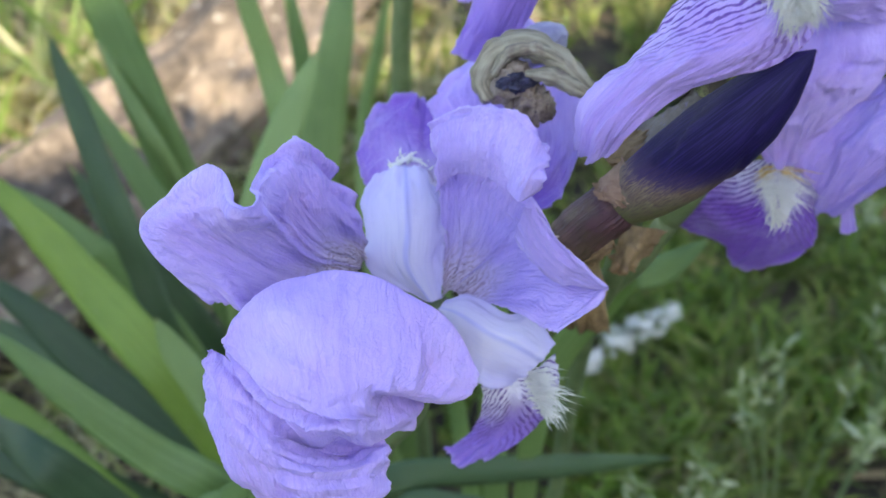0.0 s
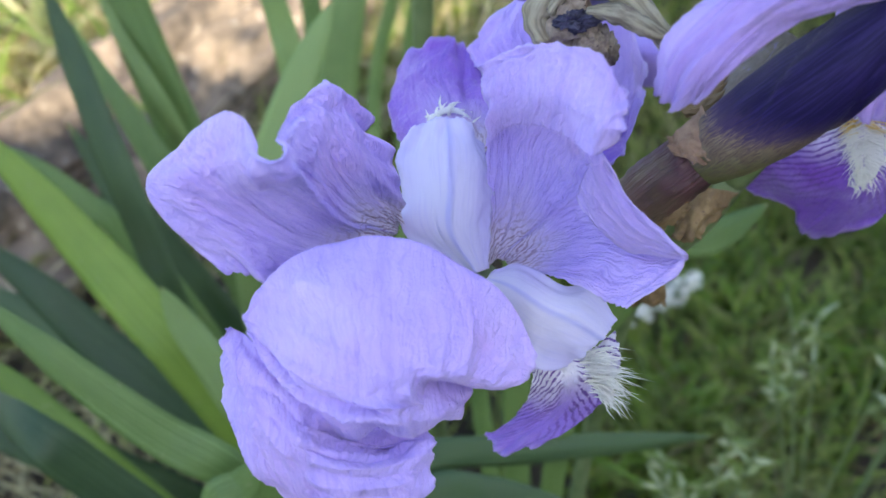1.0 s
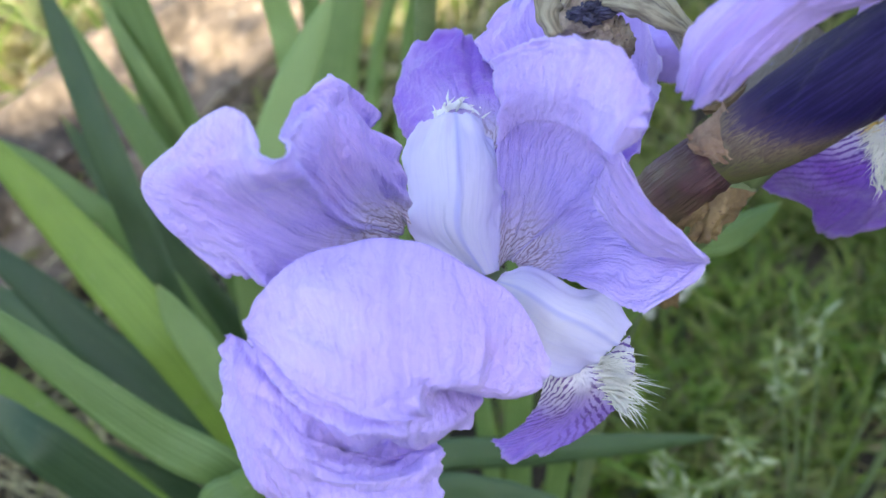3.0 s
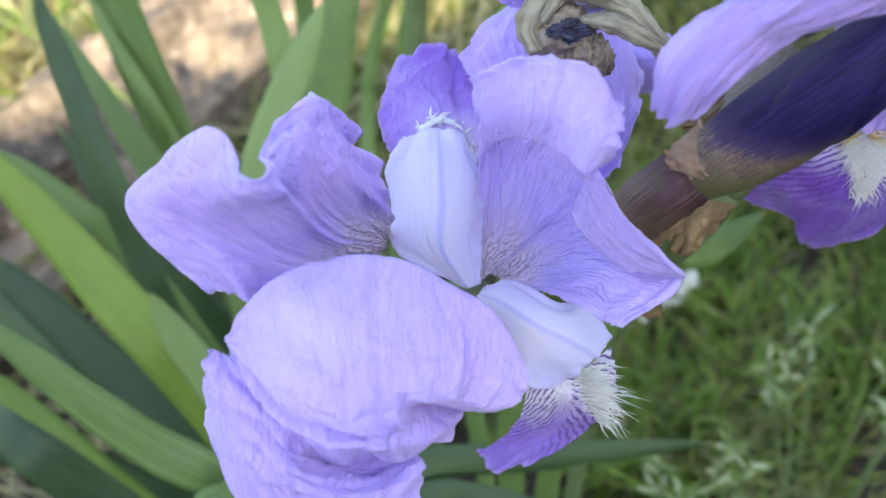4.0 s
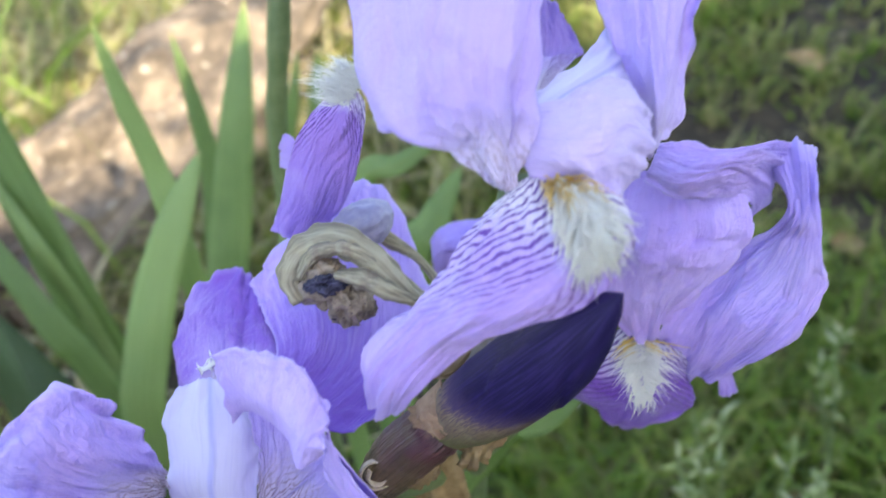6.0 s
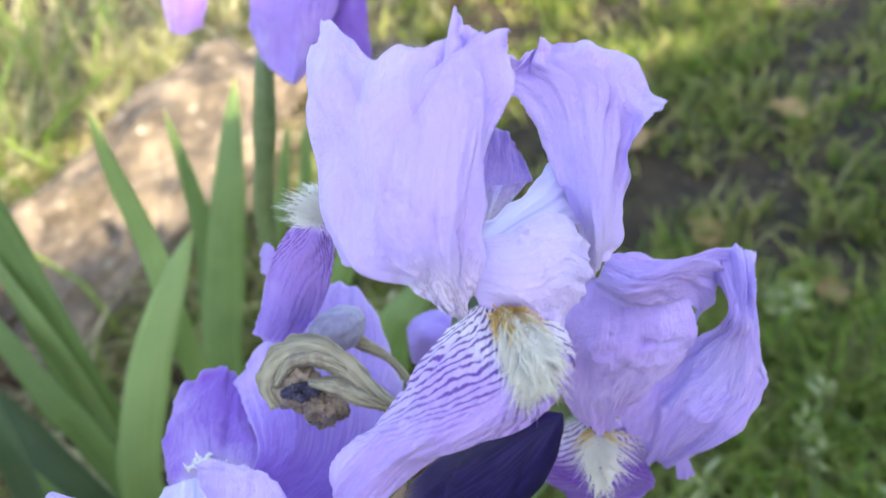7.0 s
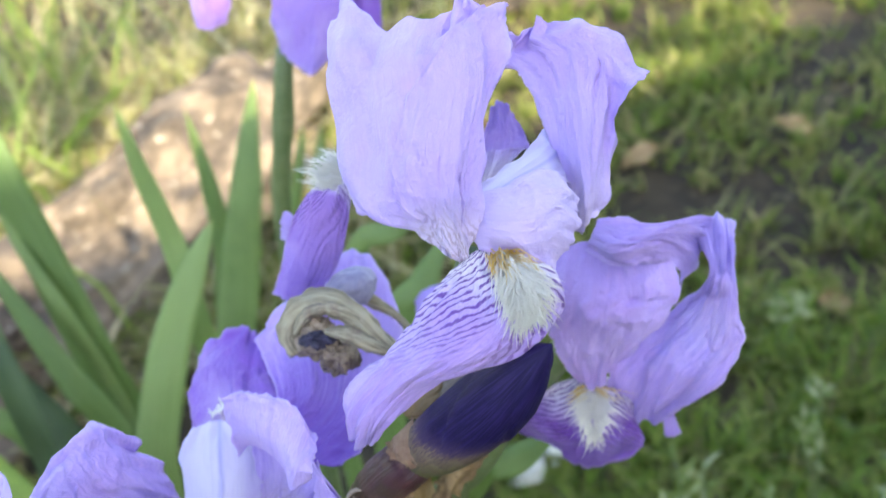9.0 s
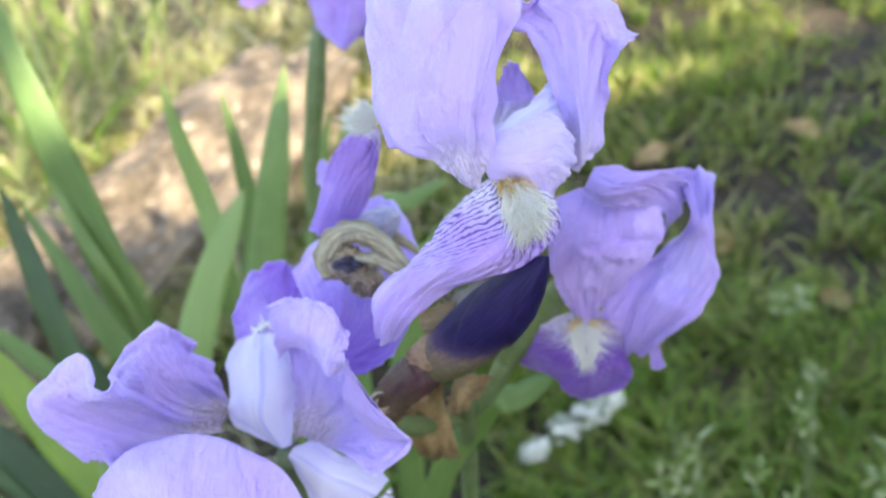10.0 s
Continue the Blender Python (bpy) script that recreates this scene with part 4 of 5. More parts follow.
beard(petal, [(10, -14, 11), (17, -35, 13), (21, -47, 7)], [(16, -39, 21), (23, -56, 15), (21, -61, -1)], 300, 5, 0.0)
petal = fall(FLOWER_B, [
    rib((-83, 91, -6), (-77, 91, -3), (-73, 91, -3), (-69, 89, -6), (-67, 89, -12)),
    rib((-97, 91, -21), (-87, 85, -16), (-79, 81, -15), (-74, 82, -21), (-72, 82, -33)),
    rib((-110, 95, -47), (-100, 87, -42), (-92, 84, -42), (-84, 84, -46), (-80, 86, -57)),
    rib((-121, 97, -73), (-113, 90, -70), (-104, 87, -71), (-97, 88, -73), (-93, 91, -79)),
    rib((-131, 101, -93), (-124, 96, -93), (-118, 95, -95), (-111, 95, -96), (-105, 97, -96)),
], ruffle=.3, dark=.58, haft=.22, vein=.1, stripes=95)
beard(petal, [(-68, 93, -1), (-72, 89, -6), (-73, 88, -13)], [(-77, 90, 15), (-94, 84, 9), (-89, 81, -2)], 150, 6)
fall(FLOWER_B, [
    rib((-114, 135, -60), (-112, 131, -66), (-114, 126, -72)),
    rib((-119, 142, -61), (-118, 133, -66), (-119, 130, -76)),
    rib((-124, 144, -68), (-124, 139, -71), (-125, 136, -78)),
], ruffle=.2, dark=.3, claw=0)
style(FLOWER_C, [
    rib((-14, 10, 49), (4, 7, 57), (18, -1, 55), (33, -5, 53), (50, -3, 54)),
    rib((-20, -7, 28), (-3, -13, 36), (14, -19, 39), (32, -23, 40), (53, -19, 37)),
    rib((-23, -11, 10), (-6, -16, 13), (10, -26, 25), (25, -29, 26), (42, -24, 18)),
    rib((-17, -13, -12), (-6, -19, -10), (8, -23, -1), (16, -27, 0), (24, -24, -3)),
    rib((-7, -19, -33), (-1, -22, -34), (4, -24, -34), (9, -22, -25), (14, -19, -22)),
], ruffle=.7, lilac=1, folds=[(.35, .1, .4, .9, .04, -1.2), (.4, .55, .9, .5, .03, -1.2), (.6, .1, .7, .5, .04, .9), (.62, .3, .95, .36, .06, 2.2), (.5, .52, .8, .62, .05, 2.0), (.25, .3, .45, .5, .04, -1.6), (.3, .7, .6, .78, .03, -1.4), (.75, .12, .8, .4, .03, -1.4)])
standard(FLOWER_C, [
    rib((11, 4, 75), (7, -5, 74), (4, -8, 70), (2, -8, 63)),
    rib((27, -1, 74), (22, -17, 77), (17, -24, 72), (15, -21, 60)),
    rib((49, -2, 72), (45, -13, 74), (41, -17, 70), (33, -17, 56)),
    rib((67, 13, 63), (63, 2, 63), (59, -4, 56), (53, -7, 43)),
    rib((86, 26, 50), (80, 17, 45), (72, 11, 35), (60, 5, 15)),
], ruffle=.8, dark=.12, claw=0, crumple=.8, folds=[(.3, .1, .5, .5, .04, -1.6), (.6, .3, .8, .8, .04, -1.4), (.2, .5, .4, .9, .03, 1.2)])
standard(FLOWER_C, [
    rib((67, 22, 42), (72, 21, 51), (79, 20, 55), (86, 20, 54), (93, 22, 48)),
    rib((72, -8, 37), (73, -14, 41), (75, -18, 43), (79, -18, 43), (86, -12, 44)),
    rib((55, 2, 2), (64, -3, 9), (71, -16, 23), (78, -27, 29), (85, -32, 22)),
    rib((37, 3, -15), (50, -1, -17), (62, -14, -5), (72, -37, 3), (86, -38, 7)),
    rib((20, -8, -27), (34, -10, -35), (46, -19, -24), (58, -39, -18), (72, -47, -16)),
    rib((12, -16, -37), (22, -15, -49), (33, -16, -58), (45, -25, -57), (58, -37, -38)),
    rib((17, -12, -55), (24, -8, -70), (29, -8, -83), (37, -13, -80), (51, -25, -61)),
], ruffle=.9, dark=.12, flip=True, claw=0, crumple=.7, folds=[(.30, .35, .55, .62, .05, -2.4), (.20, .55, .50, .75, .04, -1.8), (.7, .5, .8, .85, .04, 1.4), (.62, .62, .7, .95, .03, -1.4), (.4, .1, .5, .3, .03, -1.4), (.55, .25, .45, .9, .05, -1.5), (.6, .0, .55, .3, .05, .8)])
petal = fall(FLOWER_C, [
    rib((-17, -7, -43), (-7, -8, -39), (5, -9, -38), (17, -8, -43), (27, -9, -54)),
    rib((-34, -6, -54), (-17, -25, -50), (0, -30, -46), (16, -25, -54), (29, -17, -65)),
    rib((-52, 9, -85), (-26, -20, -76), (-3, -35, -69), (18, -26, -79), (35, -9, -98)),
    rib((-40, 8, -110), (-19, -3, -110), (-8, 2, -138), (14, 0, -135), (35, -3, -122)),
], ruffle=.5, dark=1, haft=.55, stripes=82)
beard(petal, [(2, -14, -41), (0, -30, -46), (-1, -36, -63)], [(-18, -30, -35), (-15, -47, -46), (-4, -53, -65)], 95, 7, 0.0)
beard(petal, [(2, -14, -41), (0, -30, -46), (-1, -36, -63)], [(21, -31, -39), (16, -47, -49), (0, -52, -64)], 75, 8, 0.0)
fall(FLOWER_C, [
    rib((47, -10, -67), (50, -10, -68), (53, -10, -68)),
    rib((48, -12, -83), (52, -11, -82), (56, -10, -81)),
    rib((49, -14, -95), (54, -14, -97), (60, -12, -95)),
], ruffle=.2, dark=.4, claw=0)
petal = fall(FLOWER_D, [
    rib((-31, -16, 1), (-17, -15, 1), (1, -16, -1), (19, -18, -5), (29, -21, -9)),
    rib((-47, -32, -38), (-26, -42, -31), (-8, -46, -32), (7, -46, -39), (22, -40, -39)),
    rib((-45, -45, -73), (-33, -58, -78), (-22, -68, -84), (-15, -67, -84), (-5, -56, -77)),
], ruffle=.4, dark=.5, claw=0)
beard(petal, [(22, -34, -12), (23, -36, -15), (25, -39, -18)], [(18, -50, -16), (24, -53, -20), (33, -50, -17)], 40, 9)
fall(FLOWER_D, [
    rib((16, -2, -16), (30, -1, -16), (45, -3, -20)),
    rib((-5, -16, -52), (23, -27, -55), (42, -24, -65)),
    rib((-15, -32, -91), (15, -35, -90), (42, -29, -91)),
], ruffle=.3, dark=.85, claw=0)
fall(FLOWER_D, [
    rib((-140, 34, -5), (-111, 34, -7), (-83, 32, -12)),
    rib((-129, 23, -33), (-107, 12, -36), (-88, 15, -43)),
    rib((-126, 12, -66), (-113, 6, -68), (-99, 14, -66)),
], ruffle=.3, dark=.6, claw=0)
fall(FLOWER_E, [
    rib((-36, 104, -74), (-36, 93, -80), (-35, 88, -92)),
    rib((-28, 109, -68), (-25, 86, -67), (-24, 84, -91)),
    rib((-15, 112, -66), (-11, 86, -69), (-10, 83, -93)),
    rib((2, 114, -68), (6, 92, -76), (6, 86, -96)),
], ruffle=.3, dark=.42, claw=0)


# ---- stalks, bracts, bud and withered bloom ----
def floral_tube(flower, down, r0, r1):
    return tube("floral_tube", [(0, 0, -0.002), Vector(down) * 0.5, down], [r0, (r0 + r1) / 2, r1], M_STEM, flower, "green flower tube")


floral_tube(FLOWER_A, (-0.006, 0.006, -0.037), 0.0050, 0.0040)
floral_tube(FLOWER_B, (-0.010, 0.018, -0.055), 0.0055, 0.0045)
floral_tube(FLOWER_C, (-0.028, 0.000, -0.045), 0.0050, 0.0040)
floral_tube(FLOWER_D, (-0.030, 0.036, -0.060), 0.0060, 0.0045)
floral_tube(FLOWER_E, (0.002, -0.006, -0.040), 0.0050, 0.0040)

stalk = thing("iris_stalk", (0.030, 0.360, 0), "branching green iris stalk with brown papery bracts", "plant", "iris stalks")
stalk_at = lambda *pts: [Vector(p) - Vector((0.030, 0.360, 0)) for p in pts]
tube("stem", stalk_at((0.030, 0.360, -0.01), (0.045, 0.335, 0.25), (0.056, 0.292, 0.44), (0.062, 0.236, 0.545), (0.068, 0.226, 0.602)), [0.0050, 0.0045, 0.0042, 0.004, 0.0035], M_STEM, stalk)
tube("side_stem", stalk_at((0.060, 0.252, 0.515), (0.070, 0.246, 0.535), (0.079, 0.247, 0.552)), [0.003, 0.0035, 0.004], M_STEM, stalk)
tube("side_stem", stalk_at((0.060, 0.246, 0.525), (0.046, 0.222, 0.548), (0.036, 0.207, 0.568)), [0.0035, 0.0045, 0.0055], M_STEM, stalk)
near_stalk = thing("iris_stalk", (-0.030, 0.285, 0), "green iris stalk carrying the open flower", "plant", "iris stalks")
tube("stem", [Vector(p) - Vector((-0.030, 0.285, 0)) for p in ((-0.030, 0.285, -0.01), (-0.042, 0.280, 0.25), (-0.040, 0.255, 0.39), (-0.020, 0.215, 0.48), (-0.006, 0.200, 0.515), (0.002, 0.196, 0.539))], [0.005, 0.0045, 0.0042, 0.0038, 0.0036, 0.0036], M_STEM, near_stalk)
far_stalk = thing("iris_stalk", (-0.050, 0.460, 0), "slender green iris stalk standing further back", "plant", "iris stalks")
tube("stem", [Vector(p) - Vector((-0.050, 0.460, 0)) for p in ((-0.050, 0.460, -0.01), (-0.036, 0.440, 0.30), (-0.023, 0.432, 0.50), (-0.012, 0.430, 0.562), (-0.002, 0.436, 0.606))], [0.0052, 0.005, 0.005, 0.0045, 0.004], M_STEM, far_stalk)


def spathe(parent, low, high, r):
    o = parent.location
    pts = [Vector(low) - o, (Vector(low) + Vector(high)) / 2 - o, Vector(high) - o]
    tube("spathe", pts, [r * 0.8, r * 1.1, r * 0.85], M_STEM, parent, "green sheath round the stem", 16, 0.15, 16, 4)


spathe(near_stalk, (-0.012, 0.207, 0.500), (0.000, 0.197, 0.533), 0.0040)
spathe(far_stalk, (-0.014, 0.430, 0.552), (-0.004, 0.435, 0.598), 0.0050)


def furled_bud(place, tip):
    """A pointed bud of tightly rolled petals in a striped green-brown sheath."""
    bud = thing("iris_bud", place, "dark violet furled iris bud in a brown papery sheath", "bud")
    a, b = Vector((0, 0, 0)), Vector(tip) - Vector(place)
    axis = b.normalized()
    side = axis.cross(Vector((0.2, 1, 0.1))).normalized()
    up = axis.cross(side)
    nu, nv = 64, 48
    low = Vector((0.55, 0.0, -0.8))
    verts, uvs = [], []
    for i in range(nv):
        v = i / (nv - 1)
        r = np.interp(v, [0, 0.12, 0.3, 0.5, 0.68, 0.82, 0.93, 1], [0.0066, 0.0082, 0.0093, 0.0095, 0.0084, 0.0060, 0.0030, 0.0003])
        for j in range(nu):
            u = j / nu
            spiral = (u + 0.55 * v) * 3 % 1.0
            step = 1 - 0.10 * (spiral ** 6) * min(1, v * 3) + 0.03 * noise2(u * 9, v * 3, 3)
            ang = 2 * math.pi * u
            bow = axis.cross(up) * 0.002 * math.sin(math.pi * v)
            verts.append(a + b * v + bow + (side * math.cos(ang) + up * math.sin(ang)) * r * step)
            d = side * math.cos(ang) + up * math.sin(ang)
            uvs.append((u if u <= 0.5 else 1 - u, v - 0.17 * d.dot(low)))
    faces = [(i * nu + j, i * nu + (j + 1) % nu, (i + 1) * nu + (j + 1) % nu, (i + 1) * nu + j) for i in range(nv - 1) for j in range(nu)]
    faces += [tuple(reversed(range(nu))), tuple(range((nv - 1) * nu, nv * nu))]
    mesh_object("rolled_petals", verts, faces, M_BUD, bud, "dark violet rolled petals", uvs)
    at = lambda *pts: [Vector(p) - Vector(place) for p in pts]
    tube("bract", at((0.0378, 0.1988, 0.5789), (0.0427, 0.1978, 0.5868), (0.0484, 0.1978, 0.5937), (0.0548, 0.1984, 0.5994), (0.0582, 0.1994, 0.6016)), [0.0052, 0.0066, 0.0073, 0.0068, 0.0060], M_BRACT, bud, "translucent purple-brown papery bract", 40, 0.07, 50, 3)
    flap = [[(0.0570, 0.2016, 0.6124), (0.0540, 0.1996, 0.6106), (0.0495, 0.1982, 0.6075)], [(0.0577, 0.1967, 0.6113), (0.0541, 0.1949, 0.6097), (0.0495, 0.1950, 0.6063)], [(0.0585, 0.1930, 0.6088), (0.0553, 0.1919, 0.6079), (0.0510, 0.1933, 0.6058)], [(0.0589, 0.1911, 0.6068), (0.0572, 0.1902, 0.6056), (0.0541, 0.1914, 0.6057)]]
    loft("torn_bract", bud, [at(*q) for q in flap], M_FLAP, 0.7, 1.2, label="torn tan edge of the bract")
    tongue = [[(0.0451, 0.1938, 0.5867), (0.0464, 0.1913, 0.5868), (0.0488, 0.1921, 0.5845)], [(0.0496, 0.1936, 0.5911), (0.0510, 0.1910, 0.5911), (0.0520, 0.1913, 0.5884)], [(0.0537, 0.1942, 0.5949), (0.0544, 0.1919, 0.5938), (0.0543, 0.1914, 0.5911)]]
    loft("torn_bract", bud, [at(*q) for q in tongue], M_PAPER, 0.4, 1.0, label="narrow dry bract")
    behind = [[(0.0529, 0.2133, 0.6082), (0.0533, 0.2080, 0.6079), (0.0549, 0.2064, 0.6058)], [(0.0587, 0.2154, 0.6087), (0.0591, 0.2102, 0.6085), (0.0608, 0.2073, 0.6064)], [(0.0663, 0.2180, 0.6097), (0.0671, 0.2154, 0.6095), (0.0681, 0.2137, 0.6089)]]
    loft("torn_bract", bud, [at(*q) for q in behind], M_PAPER, 0.8, 1.4, label="crumpled tan bract behind the bud")
    shield = [[(0.0583, 0.2212, 0.6023), (0.0593, 0.2143, 0.6037), (0.0606, 0.2060, 0.6065)], [(0.0646, 0.2220, 0.6083), (0.0653, 0.2142, 0.6103), (0.0667, 0.2047, 0.6132)], [(0.0705, 0.2215, 0.6144), (0.0710, 0.2131, 0.6172), (0.0720, 0.2046, 0.6198)], [(0.0758, 0.2195, 0.6205), (0.0760, 0.2113, 0.6234), (0.0766, 0.2038, 0.6257)]]
    loft("outer_bract", bud, [at(*q) for q in shield], M_SHIELD, 0.6, 1.0, label="greyish tan papery bract shielding the bud")
    return bud


furled_bud((0.0573, 0.1988, 0.6005), (0.0927, 0.1830, 0.6516))


def paper(ribs, seed_label):
    return loft("bract", stalk, [[Vector(p) - Vector((0.030, 0.360, 0)) for p in r] for r in ribs], M_PAPER, 1.1, 1.6, label=seed_label)


paper([[(0.044, 0.225, 0.574), (0.050, 0.222, 0.574), (0.057, 0.224, 0.571)], [(0.036, 0.227, 0.553), (0.045, 0.222, 0.551), (0.056, 0.226, 0.550)], [(0.041, 0.228, 0.530), (0.048, 0.226, 0.526), (0.059, 0.225, 0.524)]], "hanging brown papery bract")
paper([[(0.0611, 0.2258, 0.5692), (0.0666, 0.2217, 0.5716), (0.0741, 0.2251, 0.5671)], [(0.0590, 0.2222, 0.5641), (0.0629, 0.2166, 0.5666), (0.0697, 0.2219, 0.5627)], [(0.0568, 0.2186, 0.5591), (0.0587, 0.2142, 0.5602), (0.0637, 0.2189, 0.5588)]], "golden brown curled papery bract")


def bract_curl(centre):
    """A dry bract tip rolled up like a ribbon."""
    o = Vector(centre) - stalk.location
    roll = Vector((0.25, -0.80, 0.55)).normalized()
    x = roll.cross(Vector((0, 0, 1))).normalized()
    z = x.cross(roll)
    ribs = []
    for a in np.linspace(-3.4, 7.2, 13):
        r = 0.0036 - 0.00024 * max(a, 0.0) + 0.0012 * max(-a - 1.5, 0.0)
        p = o + (x * math.cos(a) + z * math.sin(a)) * r + roll * a * 0.00016
        ribs.append([p - roll * 0.0014, p, p + roll * 0.0014])
    loft("curl", stalk, ribs, M_CREAM, 0.2, 0.1, label="cream curled bract tip", crumple=0.0)


bract_curl((0.0393, 0.1935, 0.5905))


def withered_bloom():
    o = Vector((0.058, 0.218, 0.612))
    bloom = thing("withered_iris", o, "shrivelled brown iris bloom curled over on its tube", "flower")
    at = lambda *pts: [Vector(p) - o for p in pts]
    tube("tube", at((0.066, 0.224, 0.598), (0.058, 0.2205, 0.611), (0.050, 0.2235, 0.619), (0.043, 0.229, 0.6245), (0.035, 0.233, 0.6275), (0.027, 0.2335, 0.6255), (0.0225, 0.231, 0.619), (0.0245, 0.227, 0.6145)), [0.0015, 0.0017, 0.0023, 0.0033, 0.0040, 0.0041, 0.0034, 0.0024], M_DRY, bloom, "dry straw-coloured tube", 18, 0.35, 70, 3)
    tube("dry_petal", at((0.052, 0.2205, 0.6175), (0.046, 0.2215, 0.621), (0.040, 0.224, 0.6232), (0.034, 0.2265, 0.6225)), [0.0012, 0.0022, 0.0026, 0.0010], M_DRY, bloom, "dry straw-coloured petal strip", 12, 0.25, 40, 5)
    tube("dry_petal", at((0.046, 0.226, 0.6235), (0.038, 0.2285, 0.6285), (0.030, 0.229, 0.6275), (0.0255, 0.2275, 0.622)), [0.0010, 0.0017, 0.0019, 0.0010], M_DRY, bloom, "dry straw-coloured petal strip", 10, 0.5, 40, 9)
    blob("crumpled_head", at((0.0305, 0.2290, 0.6180))[0], (0.0074, 0.0044, 0.0070), M_DRY_DARK, bloom, "crumpled grey-brown dried head", 0.22, 0.9, 5, 4, None, 0.55)
    blob("hollow", at((0.0312, 0.2256, 0.6208))[0], (0.0050, 0.0024, 0.0026), M_INK, bloom, "inky blue shrivelled petal inside", 0.45, 1.6, 5, 3, None, 0.9)
    blob("crumpled_tip", at((0.0345, 0.2262, 0.6120))[0], (0.0044, 0.0032, 0.0066), M_DRY_DARK, bloom, "dry hanging tip", 0.30, 0.85, 5, 7, None, 0.8)
    blob("crumpled_tip", at((0.0385, 0.2275, 0.6120))[0], (0.0034, 0.0026, 0.0060), M_DRY_DARK, bloom, "dry hanging tip", 0.30, 0.9, 4, 9, None, 0.8)
    blob("rolled_petal", at((0.0385, 0.2500, 0.6170))[0], (0.0088, 0.0062, 0.0060), M_FADED, bloom, "faded lilac rolled petal", 0.10, 0.9, 5, 2, Euler((0.3, -0.25, 0.3)).to_matrix(), 0.18)
    tube("tube", at((0.0430, 0.2490, 0.6140), (0.052, 0.249, 0.604), (0.0605, 0.243, 0.590)), [0.0022, 0.0012, 0.0010], M_DRY, bloom, "dry straw-coloured tube", 10, 0.3, 24, 2)


withered_bloom()


def iris_leaf(fan, width, points, tone=''):
    """A sword leaf from base to tip: flat, slightly keeled, tapering to a point."""
    SEED[0] += 1
    rnd = random.Random(SEED[0])
    o = fan.location
    n, nu = 40, 7
    path = spline([Vector(p) - o for p in points], n)
    tang = np.gradient(path, axis=0)
    face = Vector((rnd.uniform(-0.25, 0.25), -0.75, 0.66)).normalized()
    twist = rnd.uniform(-0.35, 0.35)
    verts, uvs = [], []
    for layer in (0, 1):
        for i in range(n):
            v = i / (n - 1)
            t = Vector(tang[i]).normalized()
            side = t.cross(face).normalized()
            side = (Matrix.Rotation(twist * (v - 0.5) * 2, 3, t) @ side)
            up = side.cross(t)
            half = width / 2 * np.interp(v, [0, 0.35, 0.6, 0.8, 0.92, 0.98, 1], [0.9, 1.02, 1.0, 0.78, 0.42, 0.14, 0.015])
            for j in range(nu):
                u = j / (nu - 1)
                s = 2 * u - 1
                keel = (1 - abs(s)) * 0.0016 + 0.0012 * noise2(s * 1.5, v * 5, SEED[0])
                edge = 1 + 0.03 * noise2(v * 30, s, SEED[0] + 2)
                verts.append(Vector(path[i]) + side * half * s * edge + up * (keel * half / (width / 2) - layer * 0.0006))
                uvs.append((u, v))
    faces = grid_faces(n, nu)
    k = n * nu
    faces += [[q + k for q in reversed(f)] for f in faces]
    loop = [j for j in range(nu)] + [i * nu + nu - 1 for i in range(1, n)] + [(n - 1) * nu + j for j in range(nu - 2, -1, -1)] + [i * nu for i in range(n - 2, 0, -1)]
    faces += [[q, p, p + k, q + k] for p, q in zip(loop, loop[1:] + loop[:1])]
    # "deep" leaves take the copy with shade painted into its colour.
    look_of = {"old": M_LEAF_OLD, "deep": M_LEAF_SHADED, "": M_LEAF_PALE if fan is FAN_2 else M_LEAF}
    return mesh_object("leaf", verts, faces, look_of[tone], fan, {"old": "yellowish green sword leaf", "deep": "sword leaf with shade put into its dark blue-green colour"}.get(tone, ""), uvs)

# ---- sword leaves ----
FAN_1 = thing("iris_leaf_fan", (-0.060, 0.330, 0), "fan of broad grey-green sword leaves leaning outwards", "plant", "iris leaf fans")
FAN_2 = thing("iris_leaf_fan", (-0.080, 0.520, 0), "fan of upright green sword leaves before a stone", "plant", "iris leaf fans")
FAN_3 = thing("iris_leaf_fan", (0.030, 0.340, 0), "small fan of green sword leaves under the flowers", "plant", "iris leaf fans")
iris_leaf(FAN_2, 0.0153, [(-0.077, 0.530, -0.004), (-0.098, 0.486, 0.295), (-0.102, 0.480, 0.394), (-0.102, 0.484, 0.445), (-0.105, 0.491, 0.470), (-0.111, 0.497, 0.514), (-0.114, 0.501, 0.554)])
iris_leaf(FAN_2, 0.0243, [(-0.090, 0.521, -0.004), (-0.128, 0.420, 0.264), (-0.128, 0.409, 0.354), (-0.117, 0.423, 0.400), (-0.103, 0.439, 0.436), (-0.086, 0.452, 0.468), (-0.070, 0.468, 0.494)])
iris_leaf(FAN_2, 0.0308, [(-0.060, 0.540, -0.004), (-0.111, 0.544, 0.226), (-0.113, 0.555, 0.308), (-0.099, 0.572, 0.367), (-0.081, 0.590, 0.435), (-0.064, 0.614, 0.500)])
iris_leaf(FAN_2, 0.0158, [(-0.099, 0.505, -0.004), (-0.121, 0.559, 0.234), (-0.121, 0.580, 0.319), (-0.112, 0.597, 0.379), (-0.112, 0.608, 0.425), (-0.117, 0.621, 0.480)])
iris_leaf(FAN_3, 0.0116, [(0.008, 0.337, -0.004), (-0.013, 0.411, 0.390), (0.012, 0.424, 0.493), (0.033, 0.422, 0.507), (0.054, 0.429, 0.515)])
iris_leaf(FAN_3, 0.0170, [(0.006, 0.338, -0.004), (0.016, 0.365, 0.370), (0.034, 0.378, 0.481), (0.047, 0.382, 0.504), (0.062, 0.396, 0.523)])
